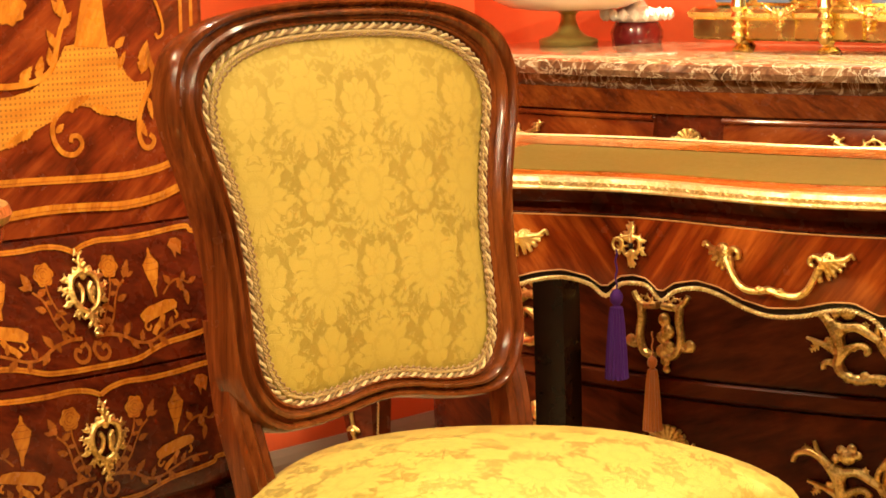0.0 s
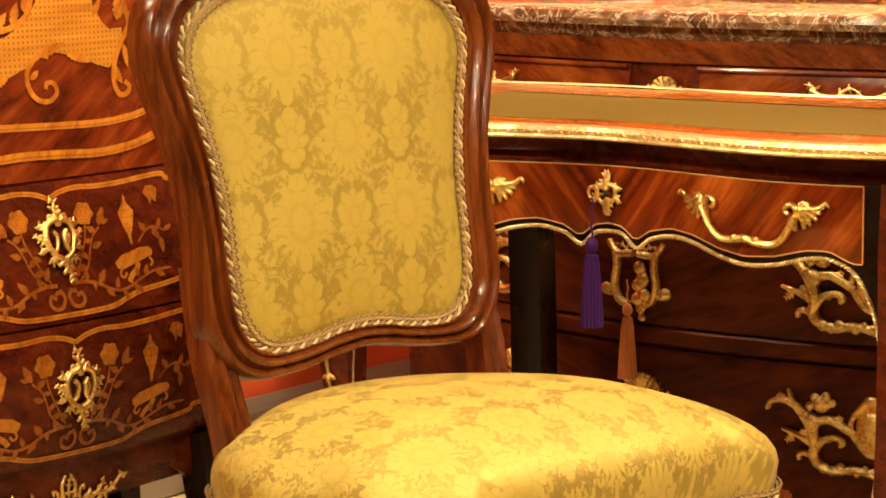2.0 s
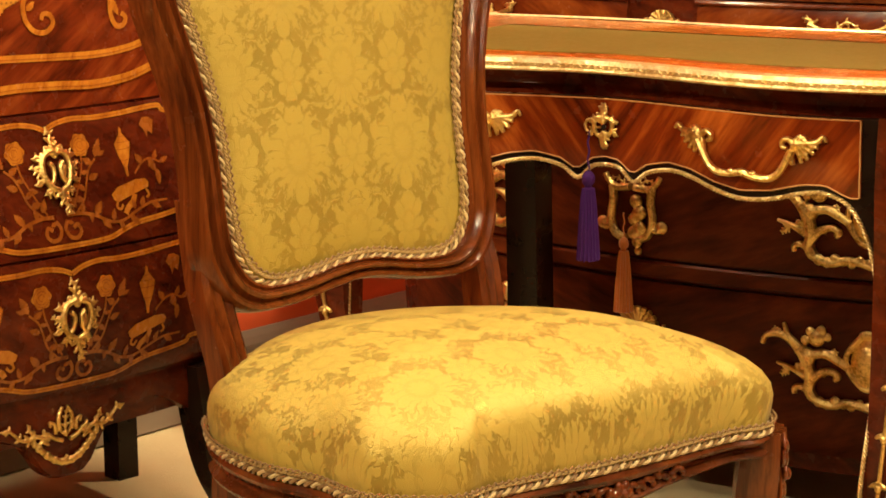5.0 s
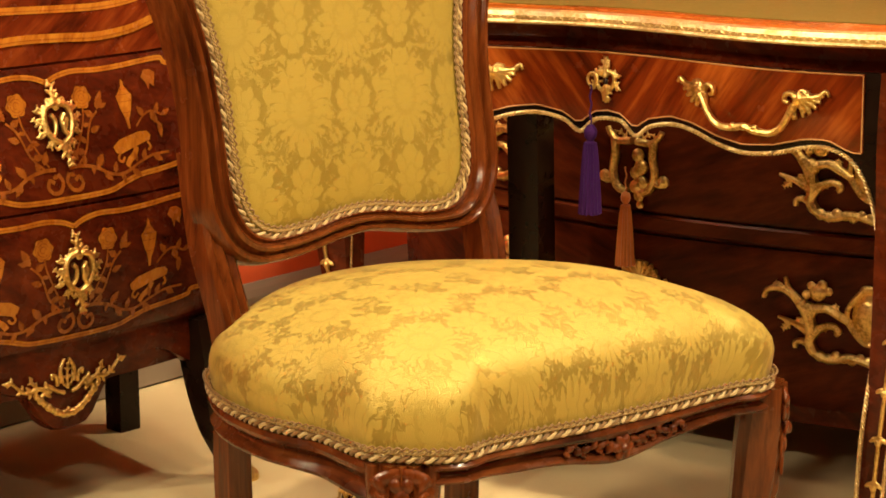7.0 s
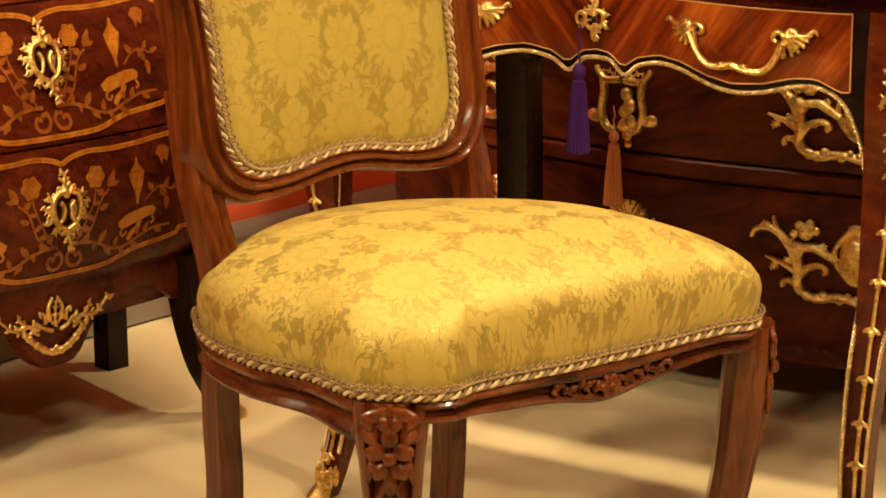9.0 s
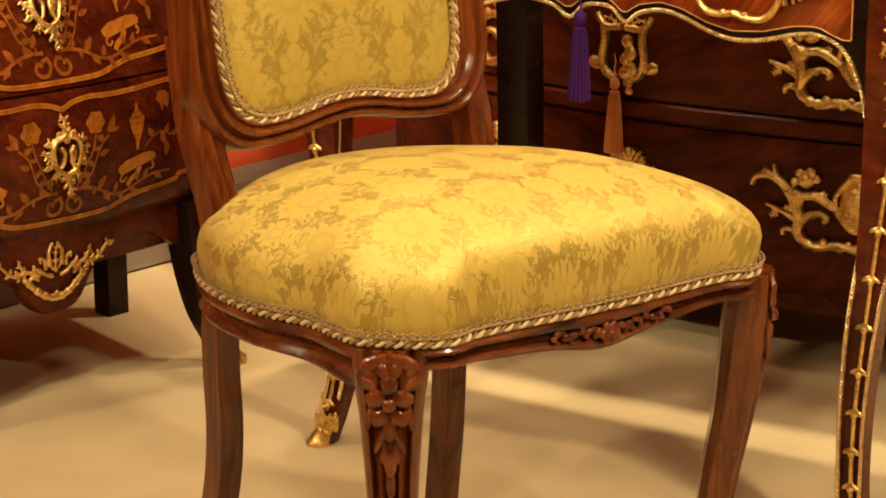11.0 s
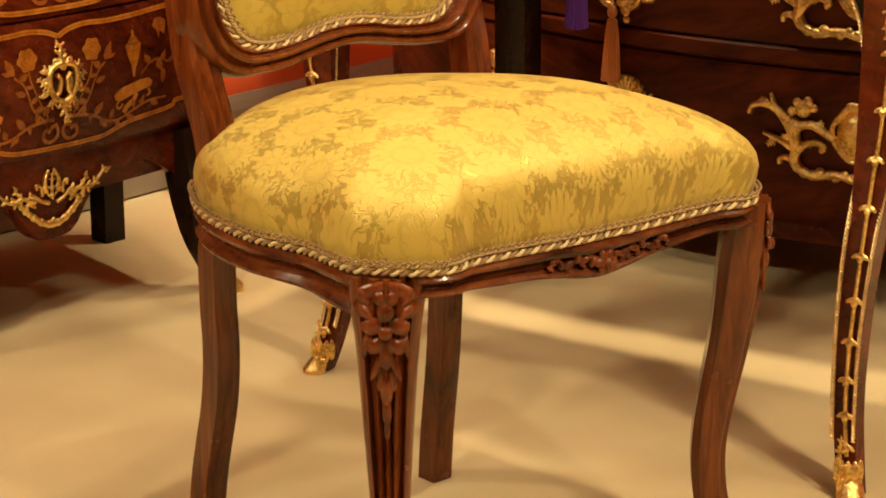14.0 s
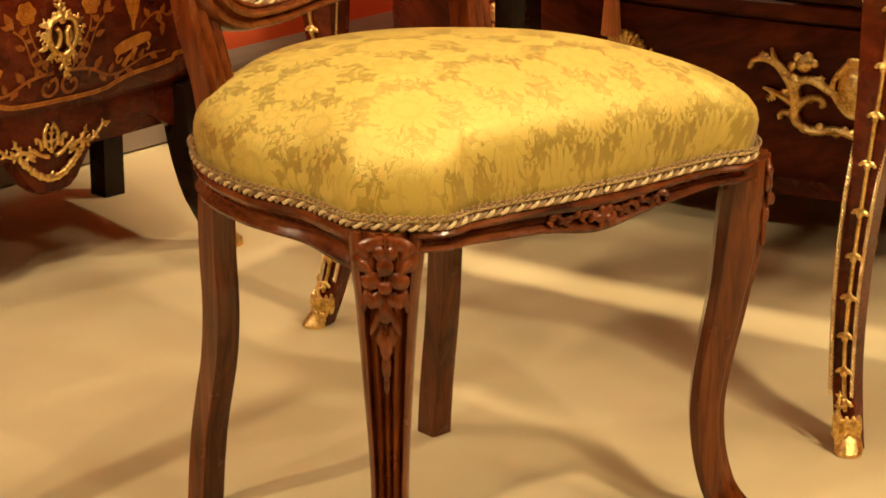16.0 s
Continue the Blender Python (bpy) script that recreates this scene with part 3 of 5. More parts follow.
    for sx in (-1, 1):
        diag = Vector((sx * 0.7071, -0.7071, 0))
        side = Vector((0.7071, sx * 0.7071, 0))
        start = Vector((*askew(sx * 0.231, -0.196), 0)) + Vector((0.013, -0.004, 0) if sx > 0 else (-0.0085, 0.0075, 0))
        bm = bmesh.new()
        rows = []
        for z, o, w, d in lines:
            c = start + diag * (o - 0.010)
            rows.append([c + side * (a * w) + diag * (b * d) + Vector((0, 0, max(z, 0.0))) for a, b in cross])
        loft(bm, rows)
        leg = part("front_leg", bm, WALNUT, top, "fluted cabriole front leg with a carved knee")
        bm = bmesh.new()
        def at(a, z, out):
            o = float(np.interp(-z, [-l[0] for l in lines], [l[1] for l in lines]))
            d = float(np.interp(-z, [-l[0] for l in lines], [l[3] for l in lines]))
            return start + diag * (o - 0.010 + d * 0.88 + out) + side * a + Vector((0, 0, z))
        turn = math.degrees(math.atan2(side.y, side.x))
        def petal(a, z, ra, rz, tilt, out=0.0, thick=0.006):
            made = bmesh.ops.create_icosphere(bm, subdivisions=2, radius=1.0)["verts"]
            m = Matrix.Translation(at(a, z, out)) @ Matrix.Rotation(radians(turn), 4, "Z") @ Matrix.Rotation(radians(tilt), 4, "Y") @ Matrix.Diagonal((ra * 1.18, thick * 0.72, rz * 1.18, 1))
            for v in made:
                v.co = m @ v.co
        for s in (-1, 1):
            petal(s * 0.014, 0.420, 0.016, 0.0065, s * 18, -0.002)
            petal(s * 0.006, 0.412, 0.0055, 0.007, s * 10, 0.0)
            petal(s * 0.019, 0.402, 0.012, 0.010, s * -35, -0.004, 0.005)
            petal(s * 0.013, 0.384, 0.0095, 0.008, s * 15, 0.0)
            petal(s * 0.009, 0.364, 0.0095, 0.0065, s * 50, 0.0)
            petal(s * 0.017, 0.372, 0.004, 0.022, s * -14, -0.004, 0.004)
            petal(s * 0.0055, 0.330, 0.004, 0.014, s * -8, -0.003, 0.0045)
        for s in (-1, 1):
            for k in range(4):
                petal(s * (0.022 - 0.003 * k), 0.414 - 0.016 * k, 0.0085, 0.0036, s * (-58 + 8 * k), 0.0, 0.0045)
            petal(s * 0.0075, 0.345, 0.0032, 0.017, s * -22, 0.0, 0.0045)
        petal(0, 0.398, 0.0075, 0.009, 0, 0.001)
        petal(0, 0.378, 0.0062, 0.0062, 0, 0.005)
        petal(0, 0.352, 0.006, 0.012, 0, 0.0)
        petal(0, 0.318, 0.006, 0.016, 0, -0.001)
        petal(0, 0.292, 0.0045, 0.013, 0, -0.001, 0.0045)
        petal(0, 0.272, 0.003, 0.010, 0, -0.001, 0.004)
        cast(part("knee_carving", bm, CARVED, leg, "carved flower and bellflower drop"), 0.0008)
    # rear legs run up into the stiles of the back
    for sx in (-1, 1):
        low = [(0.0, 0.186, 0.196), (0.025, 0.186, 0.1945), (0.066, 0.186, 0.190), (0.108, 0.186, 0.1835), (0.148, 0.186, 0.174), (0.19, 0.186, 0.1635), (0.23, 0.186, 0.158), (0.27, 0.186, 0.1568), (0.32, 0.186, 0.160), (0.38, 0.186, 0.159)] if sx < 0 else \
              [(0.0, 0.166, 0.196), (0.05, 0.165, 0.192), (0.096, 0.1635, 0.186), (0.168, 0.1535, 0.168), (0.24, 0.147, 0.157), (0.30, 0.148, 0.156), (0.38, 0.158, 0.156)]
        stem = low + [(0.44, 0.184, 0.150), (0.50, 0.187, 0.155), (0.55, 0.192, 0.168), (0.585, 0.193, 0.180), (0.62, 0.189, 0.193), (0.68, 0.185, 0.208)]
        rows = []
        for z, x, y in curve(stem, 5):
            w = 0.0150 + 0.0025 * smoothstep(0.40, 0.48, z)
            d = 0.0140 + 0.0025 * smoothstep(0.40, 0.48, z)
            ring = [(-w, -d), (-w * 0.7, -d - 0.005), (-w * 0.3, -d - 0.002), (0, -d - 0.006), (w * 0.3, -d - 0.002), (w * 0.7, -d - 0.005), (w, -d), (w, d), (-w, d)] if z > 0.42 else \
                   [(-w, -d), (-w * 0.7, -d - 0.001), (-w * 0.3, -d - 0.001), (0, -d - 0.001), (w * 0.3, -d - 0.001), (w * 0.7, -d - 0.001), (w, -d), (w, d), (-w, d)]
            rows.append([(sx * x + a, y + b, max(z, 0.0)) for a, b in ring])
        bm = bmesh.new()
        loft(bm, rows)
        part("rear_leg", bm, WALNUT, top, "plain sabre rear leg running up into the back")
    # moulded frame of the back
    outer, inner = mirrored(BACK_OUT, 5), mirrored(BACK_IN, 5)
    mould = [(0.0, 0.016), (0.0, -0.006), (0.04, -0.014), (0.12, -0.0195), (0.22, -0.020), (0.31, -0.016), (0.36, -0.0115), (0.42, -0.0130), (0.50, -0.0185), (0.60, -0.0200),
             (0.68, -0.0165), (0.73, -0.0105), (0.80, -0.0095), (0.88, -0.0130), (0.95, -0.0120), (1.0, -0.006), (1.0, 0.016)]
    rows = []
    for (ox, oz), (ix, iz) in zip(outer, inner):
        ring = []
        for t, d in mould:
            x, z = ox + (ix - ox) * t, oz + (iz - oz) * t
            ring.append((x, back_y(z) + d, z - d * 0.16))
        rows.append(ring)
    bm = bmesh.new()
    loft(bm, rows, True, True)
    part("back_frame", bm, WALNUT, top, "moulded walnut cartouche frame with a worn polish")
    bm = bmesh.new()
    rows = []
    for r in (1.0, 0.985, 0.96, 0.92, 0.85, 0.75, 0.62, 0.46, 0.30, 0.14):
        puff = 0.004 + 0.017 * (1 - r ** 3) ** 0.7
        rows.append([(x * r, back_y(0.79 + (z - 0.79) * r) - puff, 0.79 + (z - 0.79) * r) for x, z in inner])
    made = loft(bm, rows, True, False, False)
    bm.faces.new(made[-1])
    back = [(x, back_y(z) + 0.013, z) for x, z in inner]
    made = [bm.verts.new(p) for p in back]
    bm.faces.new(made)
    cloth = [(p[0], p[2], 0) for ring in rows for p in ring] + [(p[0], p[2], 0) for p in back]
    lay_cloth(part("back_cushion", bm, BACK_SILK_DIM, top, "padded gold silk damask back panel"), cloth)
    bm = bmesh.new()
    def inset(k):
        return [(x * (1 - k), back_y(0.79 + (z - 0.79) * (1 - k * 0.9)), 0.79 + (z - 0.79) * (1 - k * 0.9)) for x, z in inner]
    cord(bm, [(x, y - 0.010, z) for x, y, z in inset(0.012)], 0.0039, 0.018, strands=1)
    part("back_cord", bm, CORD, top, "twisted cream and gold silk cord")
    bm = bmesh.new()
    cord(bm, [(x, y - 0.010, z) for x, y, z in inset(0.012)], 0.0039, 0.018, strands=1, phase=math.pi)
    part("back_cord_strand", bm, CORD_BROWN, top, "darker brown strand of the twisted cord")
    bm = bmesh.new()
    cord(bm, [(x, y - 0.012, z) for x, y, z in inset(0.044)], 0.0023, 0.0085)
    part("back_gimp", bm, CORD_DARK, top, "narrow gold gimp braid")
    bm = bmesh.new()
    cord(bm, [(x, y - 0.0135, z) for x, y, z in inset(0.064)], 0.0021, 0.0085, strands=1)
    part("gimp_edge", bm, CORD_BROWN, top, "brown looped edge of the braid")


chair()

# ---------------------------------------------------------------- the marquetry cabinet
def place(angle, along_u, across):
    """A pose whose x runs at an angle, at a distance along it and across it."""
    a = radians(angle)
    return Matrix.Translation((along_u * math.cos(a) - across * math.sin(a), along_u * math.sin(a) + across * math.cos(a), 0)) @ Matrix.Rotation(a, 4, "Z")


CABINET = place(46, 1.90, 2.60)
CAB_HALF = 0.30
CAB_FACE = [(0.0, -0.050), (0.06, -0.028), (0.14, 0.000), (0.22, -0.006), (0.30, -0.020), (0.38, -0.030), (0.43, -0.028), (0.47, -0.020), (0.55, 0.004), (0.62, 0.022), (0.67, 0.034), (0.75, 0.044), (0.85, 0.050), (1.45, 0.052)]


def cab_face(x, z):
    return along(CAB_FACE, z) + 0.30 * x * x


def cab_panel(name, z0, z1, material, parent, half=CAB_HALF, proud=0.0, label=""):
    bm = bmesh.new()
    rows = []
    for i in range(13):
        z = z0 + (z1 - z0) * i / 12
        inset = 0.0025 if i in (0, 12) else 0.0
        rows.append([(half * (k / 12 - 1), cab_face(half * (k / 12 - 1), z) - proud + inset, z) for k in range(25)] + [(half, cab_face(half, z) + 0.02, z), (-half, cab_face(half, z) + 0.02, z)])
    loft(bm, rows)
    return part(name, bm, material, parent, label)


def cabinet():
    top = thing("marquetry_cabinet", CABINET, "tall bombe rosewood cabinet with floral marquetry and gilt mounts", "cabinet")
    bm = bmesh.new()
    rows = []
    for z in (0.20, 0.26, 0.34, 0.42, 0.47, 0.55, 0.62, 0.70, 0.80, 1.0, 1.2, 1.40):
        half = CAB_HALF + 0.02 * math.sin(math.pi * min(1, z / 0.7))
        rows.append([(-half - 0.05, 0.36, z), (-half, cab_face(half, z) + 0.006, z)] + [(half * (k / 8 - 1), cab_face(half * (k / 8 - 1), z) + 0.006, z) for k in range(1, 16)] + [(half, cab_face(half, z) + 0.006, z), (half + 0.05, 0.36, z)])
    loft(bm, rows)
    part("body", bm, ROSE_DARK, top)
    cab_panel("drawer_front", 0.2725, 0.4690, ROSE_DARK, top, 0.285, 0.003)
    cab_panel("drawer_front", 0.4730, 0.6680, ROSE_DARK, top, 0.285, 0.003)
    cab_panel("fall_front", 0.6720, 1.38, ROSEWOOD, top, 0.285, 0.003)
    # apron with a hanging lobe
    bm = bmesh.new()
    rows = []
    for k in range(41):
        x = -0.285 + 0.57 * k / 40
        low = 0.215 - 0.075 * math.exp(-(x / 0.062) ** 4) + 0.012 * math.cos(x * 40) * smoothstep(0.05, 0.1, abs(x)) - 0.030 * smoothstep(0.2, 0.29, abs(x))
        y = cab_face(x, 0.2)
        rows.append([(x, y - 0.003, 0.268), (x, y - 0.004, (0.268 + low) / 2), (x, y - 0.001, low + 0.004), (x, y + 0.006, low), (x, y + 0.030, low), (x, y + 0.030, 0.268)])
    loft(bm, rows)
    part("apron", bm, ROSE_DARK, top)
    for sx in (-1, 1):
        rows = []
        for z, x, y, w in curve([(0.26, 0.272, 0.020, 0.030), (0.20, 0.275, 0.012, 0.030), (0.14, 0.274, 0.008, 0.024), (0.08, 0.278, 0.000, 0.018), (0.03, 0.290, -0.018, 0.015), (0.0, 0.300, -0.030, 0.017)], 5):
            rows.append([(sx * x + a * w, y + b * w, max(0, z)) for a, b in ((-1, -1), (0, -1.15), (1, -1), (1.1, 0), (1, 1), (0, 1.1), (-1, 1), (-1.1, 0))])
        bm = bmesh.new()
        loft(bm, rows)
        leg = part("front_leg", bm, EBONY, top)
        bm = bmesh.new()
        rows = []
        for z, x, y, w in ((0.0, 0.304, -0.036, 0.024), (0.010, 0.303, -0.034, 0.025), (0.022, 0.296, -0.026, 0.021), (0.045, 0.288, -0.014, 0.019), (0.06, 0.284, -0.006, 0.0185)):
            rows.append([(sx * x + w * math.cos(k * math.tau / 12), y + w * math.sin(k * math.tau / 12), z) for k in range(12)])
        loft(bm, rows)
        part("sabot", bm, BRASS, leg, "gilt bronze foot")
        bm = bmesh.new()
        rows = [[(sx * 0.346 + a, 0.318 + b, z) for a, b in ((-0.02, -0.02), (0.02, -0.02), (0.02, 0.02), (-0.02, 0.02))] for k, z in enumerate((0.22, 0.0))]
        loft(bm, rows)
        part("rear_leg", bm, EBONY, top)
    return top


CAB = cabinet()

# ---------------------------------------------------------------- the writing desk
DESK = place(-34, -1.40, 2.40)


def desk_front(x):
    """The serpentine line of the front under the top."""
    return 0.028 - 0.022 * math.cos(math.tau * (abs(x) - 0.27) / 0.56) * smoothstep(0.0, 0.05, 0.5 - abs(x))


APRON = [(0.0, 0.648), (0.020, 0.645), (0.040, 0.629), (0.062, 0.643), (0.096, 0.650), (0.130, 0.646), (0.170, 0.634), (0.208, 0.628), (0.250, 0.632), (0.290, 0.642),
         (0.318, 0.643), (0.345, 0.630), (0.366, 0.595), (0.378, 0.545), (0.384, 0.480)]


def desk():
    top = thing("writing_desk", DESK, "serpentine kingwood writing desk with gilt mounts and leather top", "desk")
    half, depth = 0.475, 0.56
    def outline(grow):
        pts = []
        for k in range(33):
            x = -half + 2 * half * k / 32
            pts.append((x * (1 + grow / half), desk_front(x) - 0.035 - grow))
        for k in range(7):
            t = k / 6
            pts.append((half + grow - 0.012 * math.sin(math.pi * t), 0.03 + (depth - 0.06) * t))
        for k in range(25):
            x = half - 2 * half * k / 24
            pts.append((x * (1 + grow / half), depth - 0.010 * math.cos(x * 12) + grow - 0.04))
        for k in range(7):
            t = 1 - k / 6
            pts.append((-half - grow + 0.012 * math.sin(math.pi * t), 0.03 + (depth - 0.06) * t))
        return pts
    def slab(name, grow_z, material, label=""):
        bm = bmesh.new()
        loft(bm, [[(x, y, z) for x, y in outline(g)] for g, z in grow_z])
        return part(name, bm, material, top, label)
    board = slab("top_board", [(-0.014, 0.766), (-0.004, 0.768), (-0.004, 0.7805), (-0.008, 0.782)], TULIP, "tulipwood crossbanded top")
    bm = bmesh.new()
    ring = [[(x, y, z) for x, y in outline(g)] for g, z in ((-0.003, 0.766), (0.003, 0.7665), (0.0055, 0.769), (0.0035, 0.772), (0.006, 0.777), (0.004, 0.7825), (-0.004, 0.7845), (-0.008, 0.782))]
    loft(bm, ring, True, False, False)
    rim = part("gilt_rim", bm, PALE_GILT, board, "gilt bronze moulded edge")
    bm = bmesh.new()
    front = [p for p in outline(0.0045) if p[1] < 0.02]
    for (x0, y0), (x1, y1) in zip(front, front[1:]):
        for k in range(3):
            t = (k + 0.5) / 3
            blob(bm, (x0 + (x1 - x0) * t, y0 + (y1 - y0) * t, 0.7745), (0.0042, 0.0026, 0.0018), (0, 35 if k % 2 else -35, 0), 1)
    tagged(part("leaf_moulding", bm, PALE_GILT, rim, "small repeating gilt leaves along the rim"), "", "", "", "stuff")
    bm = bmesh.new()
    inner = [(x * 0.74, 0.228 + (y - 0.26) * 0.56) for x, y in outline(0)]
    loft(bm, [[(x, y, z) for x, y in inner] for z in (0.7815, 0.7832)])
    part("leather", bm, LEATHER, board, "worn olive-gold leather writing surface")
    # hollow frieze under the top, then the carcass
    bm = bmesh.new()
    rows = [[(x, y + d, z) for x, y in outline(-0.03)] for d, z in ((0.006, 0.768), (0.016, 0.757), (0.020, 0.745), (0.014, 0.735), (0.010, 0.732))]
    loft(bm, rows)
    part("frieze", bm, ROSE_DARK, top)
    def low(x):
        return along(APRON, abs(x))
    bm = bmesh.new()
    rows = []
    for k in range(97):
        x = -0.384 + 0.768 * k / 96
        y = desk_front(x)
        rows.append([(x, y, 0.733), (x, y, low(x) + 0.001), (x, y + 0.018, low(x) + 0.001), (x, y + 0.018, 0.733)])
    loft(bm, rows)
    part("apron", bm, EBONY, top, "black-edged shaped apron")
    bm = bmesh.new()
    rows = []
    for k in range(81):
        x = -0.358 + 0.716 * k / 80
        y = desk_front(x)
        z0 = max(low(x) + 0.0095, 0.640 if abs(x) > 0.33 else 0)
        rows.append([(x, y + 0.002, 0.7325), (x, y - 0.0035, 0.7320), (x, y - 0.004, 0.7300), (x, y - 0.004, z0 + 0.002), (x, y - 0.0035, z0), (x, y + 0.002, z0)])
    loft(bm, rows)
    drawer = part("drawer_front", bm, KINGWOOD, top, "book-matched kingwood drawer front")
    bm = bmesh.new()
    line = []
    for k in range(81):
        x = -0.357 + 0.714 * k / 80
        line.append((x, desk_front(x) - 0.0042, 0.7312))
    tube(bm, line, 0.0010, 5)
    tube(bm, [(x, y, max(low(x) + 0.0105, 0.640 if abs(x) > 0.33 else 0)) for x, y, z in line], 0.0010, 5)
    for s in (-1, 1):
        tube(bm, [(s * 0.3575, desk_front(0.357) - 0.0042, 0.641), (s * 0.3575, desk_front(0.357) - 0.0042, 0.731)], 0.0010, 5)
    part("stringing", bm, STRINGING, drawer)
    for s in (-1, 1):
        bm = bmesh.new()
        line = [(s * x, desk_front(x) - 0.001, z) for x, z in curve(APRON, 6)]
        line += [(s * x, y, z) for x, y, z in curve([(0.384, desk_front(0.384) - 0.001, 0.480), (0.381, 0.012, 0.40), (0.374, 0.000, 0.30), (0.369, 0.002, 0.20), (0.369, 0.004, 0.12), (0.374, -0.004, 0.07)], 8)[1:]]
        cord(bm, line, 0.0030, 0.010, False)
        outer = [(s * x, y, z) for x, y, z in curve([(0.440, 0.020, 0.56), (0.434, 0.016, 0.48), (0.421, 0.010, 0.40), (0.408, 0.004, 0.30), (0.399, 0.004, 0.20), (0.397, 0.006, 0.12), (0.401, -0.002, 0.07)], 8)]
        cord(bm, outer, 0.0026, 0.010, False)
        part("gilt_beading", bm, PALE_GILT, top, "gilt rope beading along apron and leg")
    # sides, back, and the legs
    for s in (-1, 1):
        bm = bmesh.new()
        box(bm, (s * 0.41 - 0.008, 0.03, 0.63), (s * 0.41 + 0.008, 0.50, 0.735), 0.002)
        part("side_panel", bm, ROSE_DARK, top)
    bm = bmesh.new()
    box(bm, (-0.41, 0.485, 0.63), (0.41, 0.503, 0.735), 0.002)
    part("rear_panel", bm, ROSE_DARK, top)
    for s in (-1, 1):
        for rear in (0, 1):
            stem = [(0.735, 0.408, 0.030, 0.030), (0.66, 0.413, 0.024, 0.034), (0.58, 0.414, 0.018, 0.032), (0.48, 0.409, 0.014, 0.027), (0.38, 0.399, 0.011, 0.0200), (0.28, 0.390, 0.010, 0.0168),
                    (0.19, 0.383, 0.012, 0.0156), (0.11, 0.382, 0.012, 0.0150), (0.05, 0.391, 0.002, 0.0140), (0.0, 0.402, -0.010, 0.0135)]
            rows = []
            for z, x, y, w in curve(stem, 5):
                yy = 0.53 - y if rear else y + 0.012
                if rear:
                    w, x = 0.027, 0.404 + 0.02 * max(0.0, 0.12 - z)
                rows.append([(s * x + a * w, yy + b * w, max(z, 0.002)) for a, b in ((-1, -0.9), (-0.5, -1.0), (0.5, -1.0), (1, -0.9), (1, 0.9), (0.4, 1), (-0.4, 1), (-1, 0.9))])
            bm = bmesh.new()
            loft(bm, rows)
            leg = part("rear_leg" if rear else "front_leg", bm, EBONY if rear else ROSE_DARK, top)
            if not rear:
                bm = bmesh.new()
                rows = []
                for z, x, y, w in ((0.0, 0.405, -0.016, 0.0165), (0.005, 0.405, -0.016, 0.0178), (0.014, 0.402, -0.010, 0.0162), (0.024, 0.397, -0.004, 0.0152)):
                    rows.append([(s * x + w * math.cos(k * math.tau / 14), y + w * math.sin(k * math.tau / 14) + 0.006, z) for k in range(14)])
                loft(bm, rows)
                for a in range(6):
                    b = math.pi * (1.05 + 0.18 * a)
                    blob(bm, (s * 0.397 + 0.0150 * math.cos(b), 0.002 + 0.0150 * math.sin(b), 0.034), (0.005, 0.004, 0.016), (0, 0, 0), 2)
                foot = lambda x, z: Vector((s * 0.392 + x, -0.018, z))
                acanthus(bm, foot, [(0, 0.012), (0.002, 0.040), (0, 0.062), (0.001, 0.082)], 0.013, 4)
                cast(part("sabot", bm, GILT, leg, "gilt bronze foot"), 0.0010)
                bm = bmesh.new()
                line = [(s * (x + w * 0.25), y + 0.012 - w - 0.003, z) for z, x, y, w in curve(stem[2:-1], 10)]
                tube(bm, line, 0.0030, 6)
                for k in range(4, len(line), 6):
                    x, y, z = line[k]
                    for d in (-1, 1):
                        blob(bm, (x + d * 0.006, y - 0.001, z + 0.004), (0.0075, 0.0035, 0.0035), (0, d * 35, 0), 1)
                    blob(bm, (x, y - 0.002, z), (0.005, 0.004, 0.006), (0, 0, 0), 1)
                cast(part("leg_mount", bm, GILT, leg, "gilt bronze trailing leaf mount"))
    return top


DESK_OB = desk()

# ---------------------------------------------------------------- the marble-topped commode
COMMODE_AT = place(-38, -1.890, 2.95)
COM_HALF = 0.58


def com_face(x, z):
    """Bombe front: serpentine in plan, swelling at the middle of its height."""
    plan = 0.014 - 0.030 * math.cos(math.tau * min(abs(x), 0.5) / 0.62 * 0.5) + 0.20 * max(0.0, abs(x) - 0.30) ** 2 * 4
    return plan + 0.012 - 0.022 * math.sin(math.pi * min(1.0, max(0.0, (z - 0.08) / 0.74)))


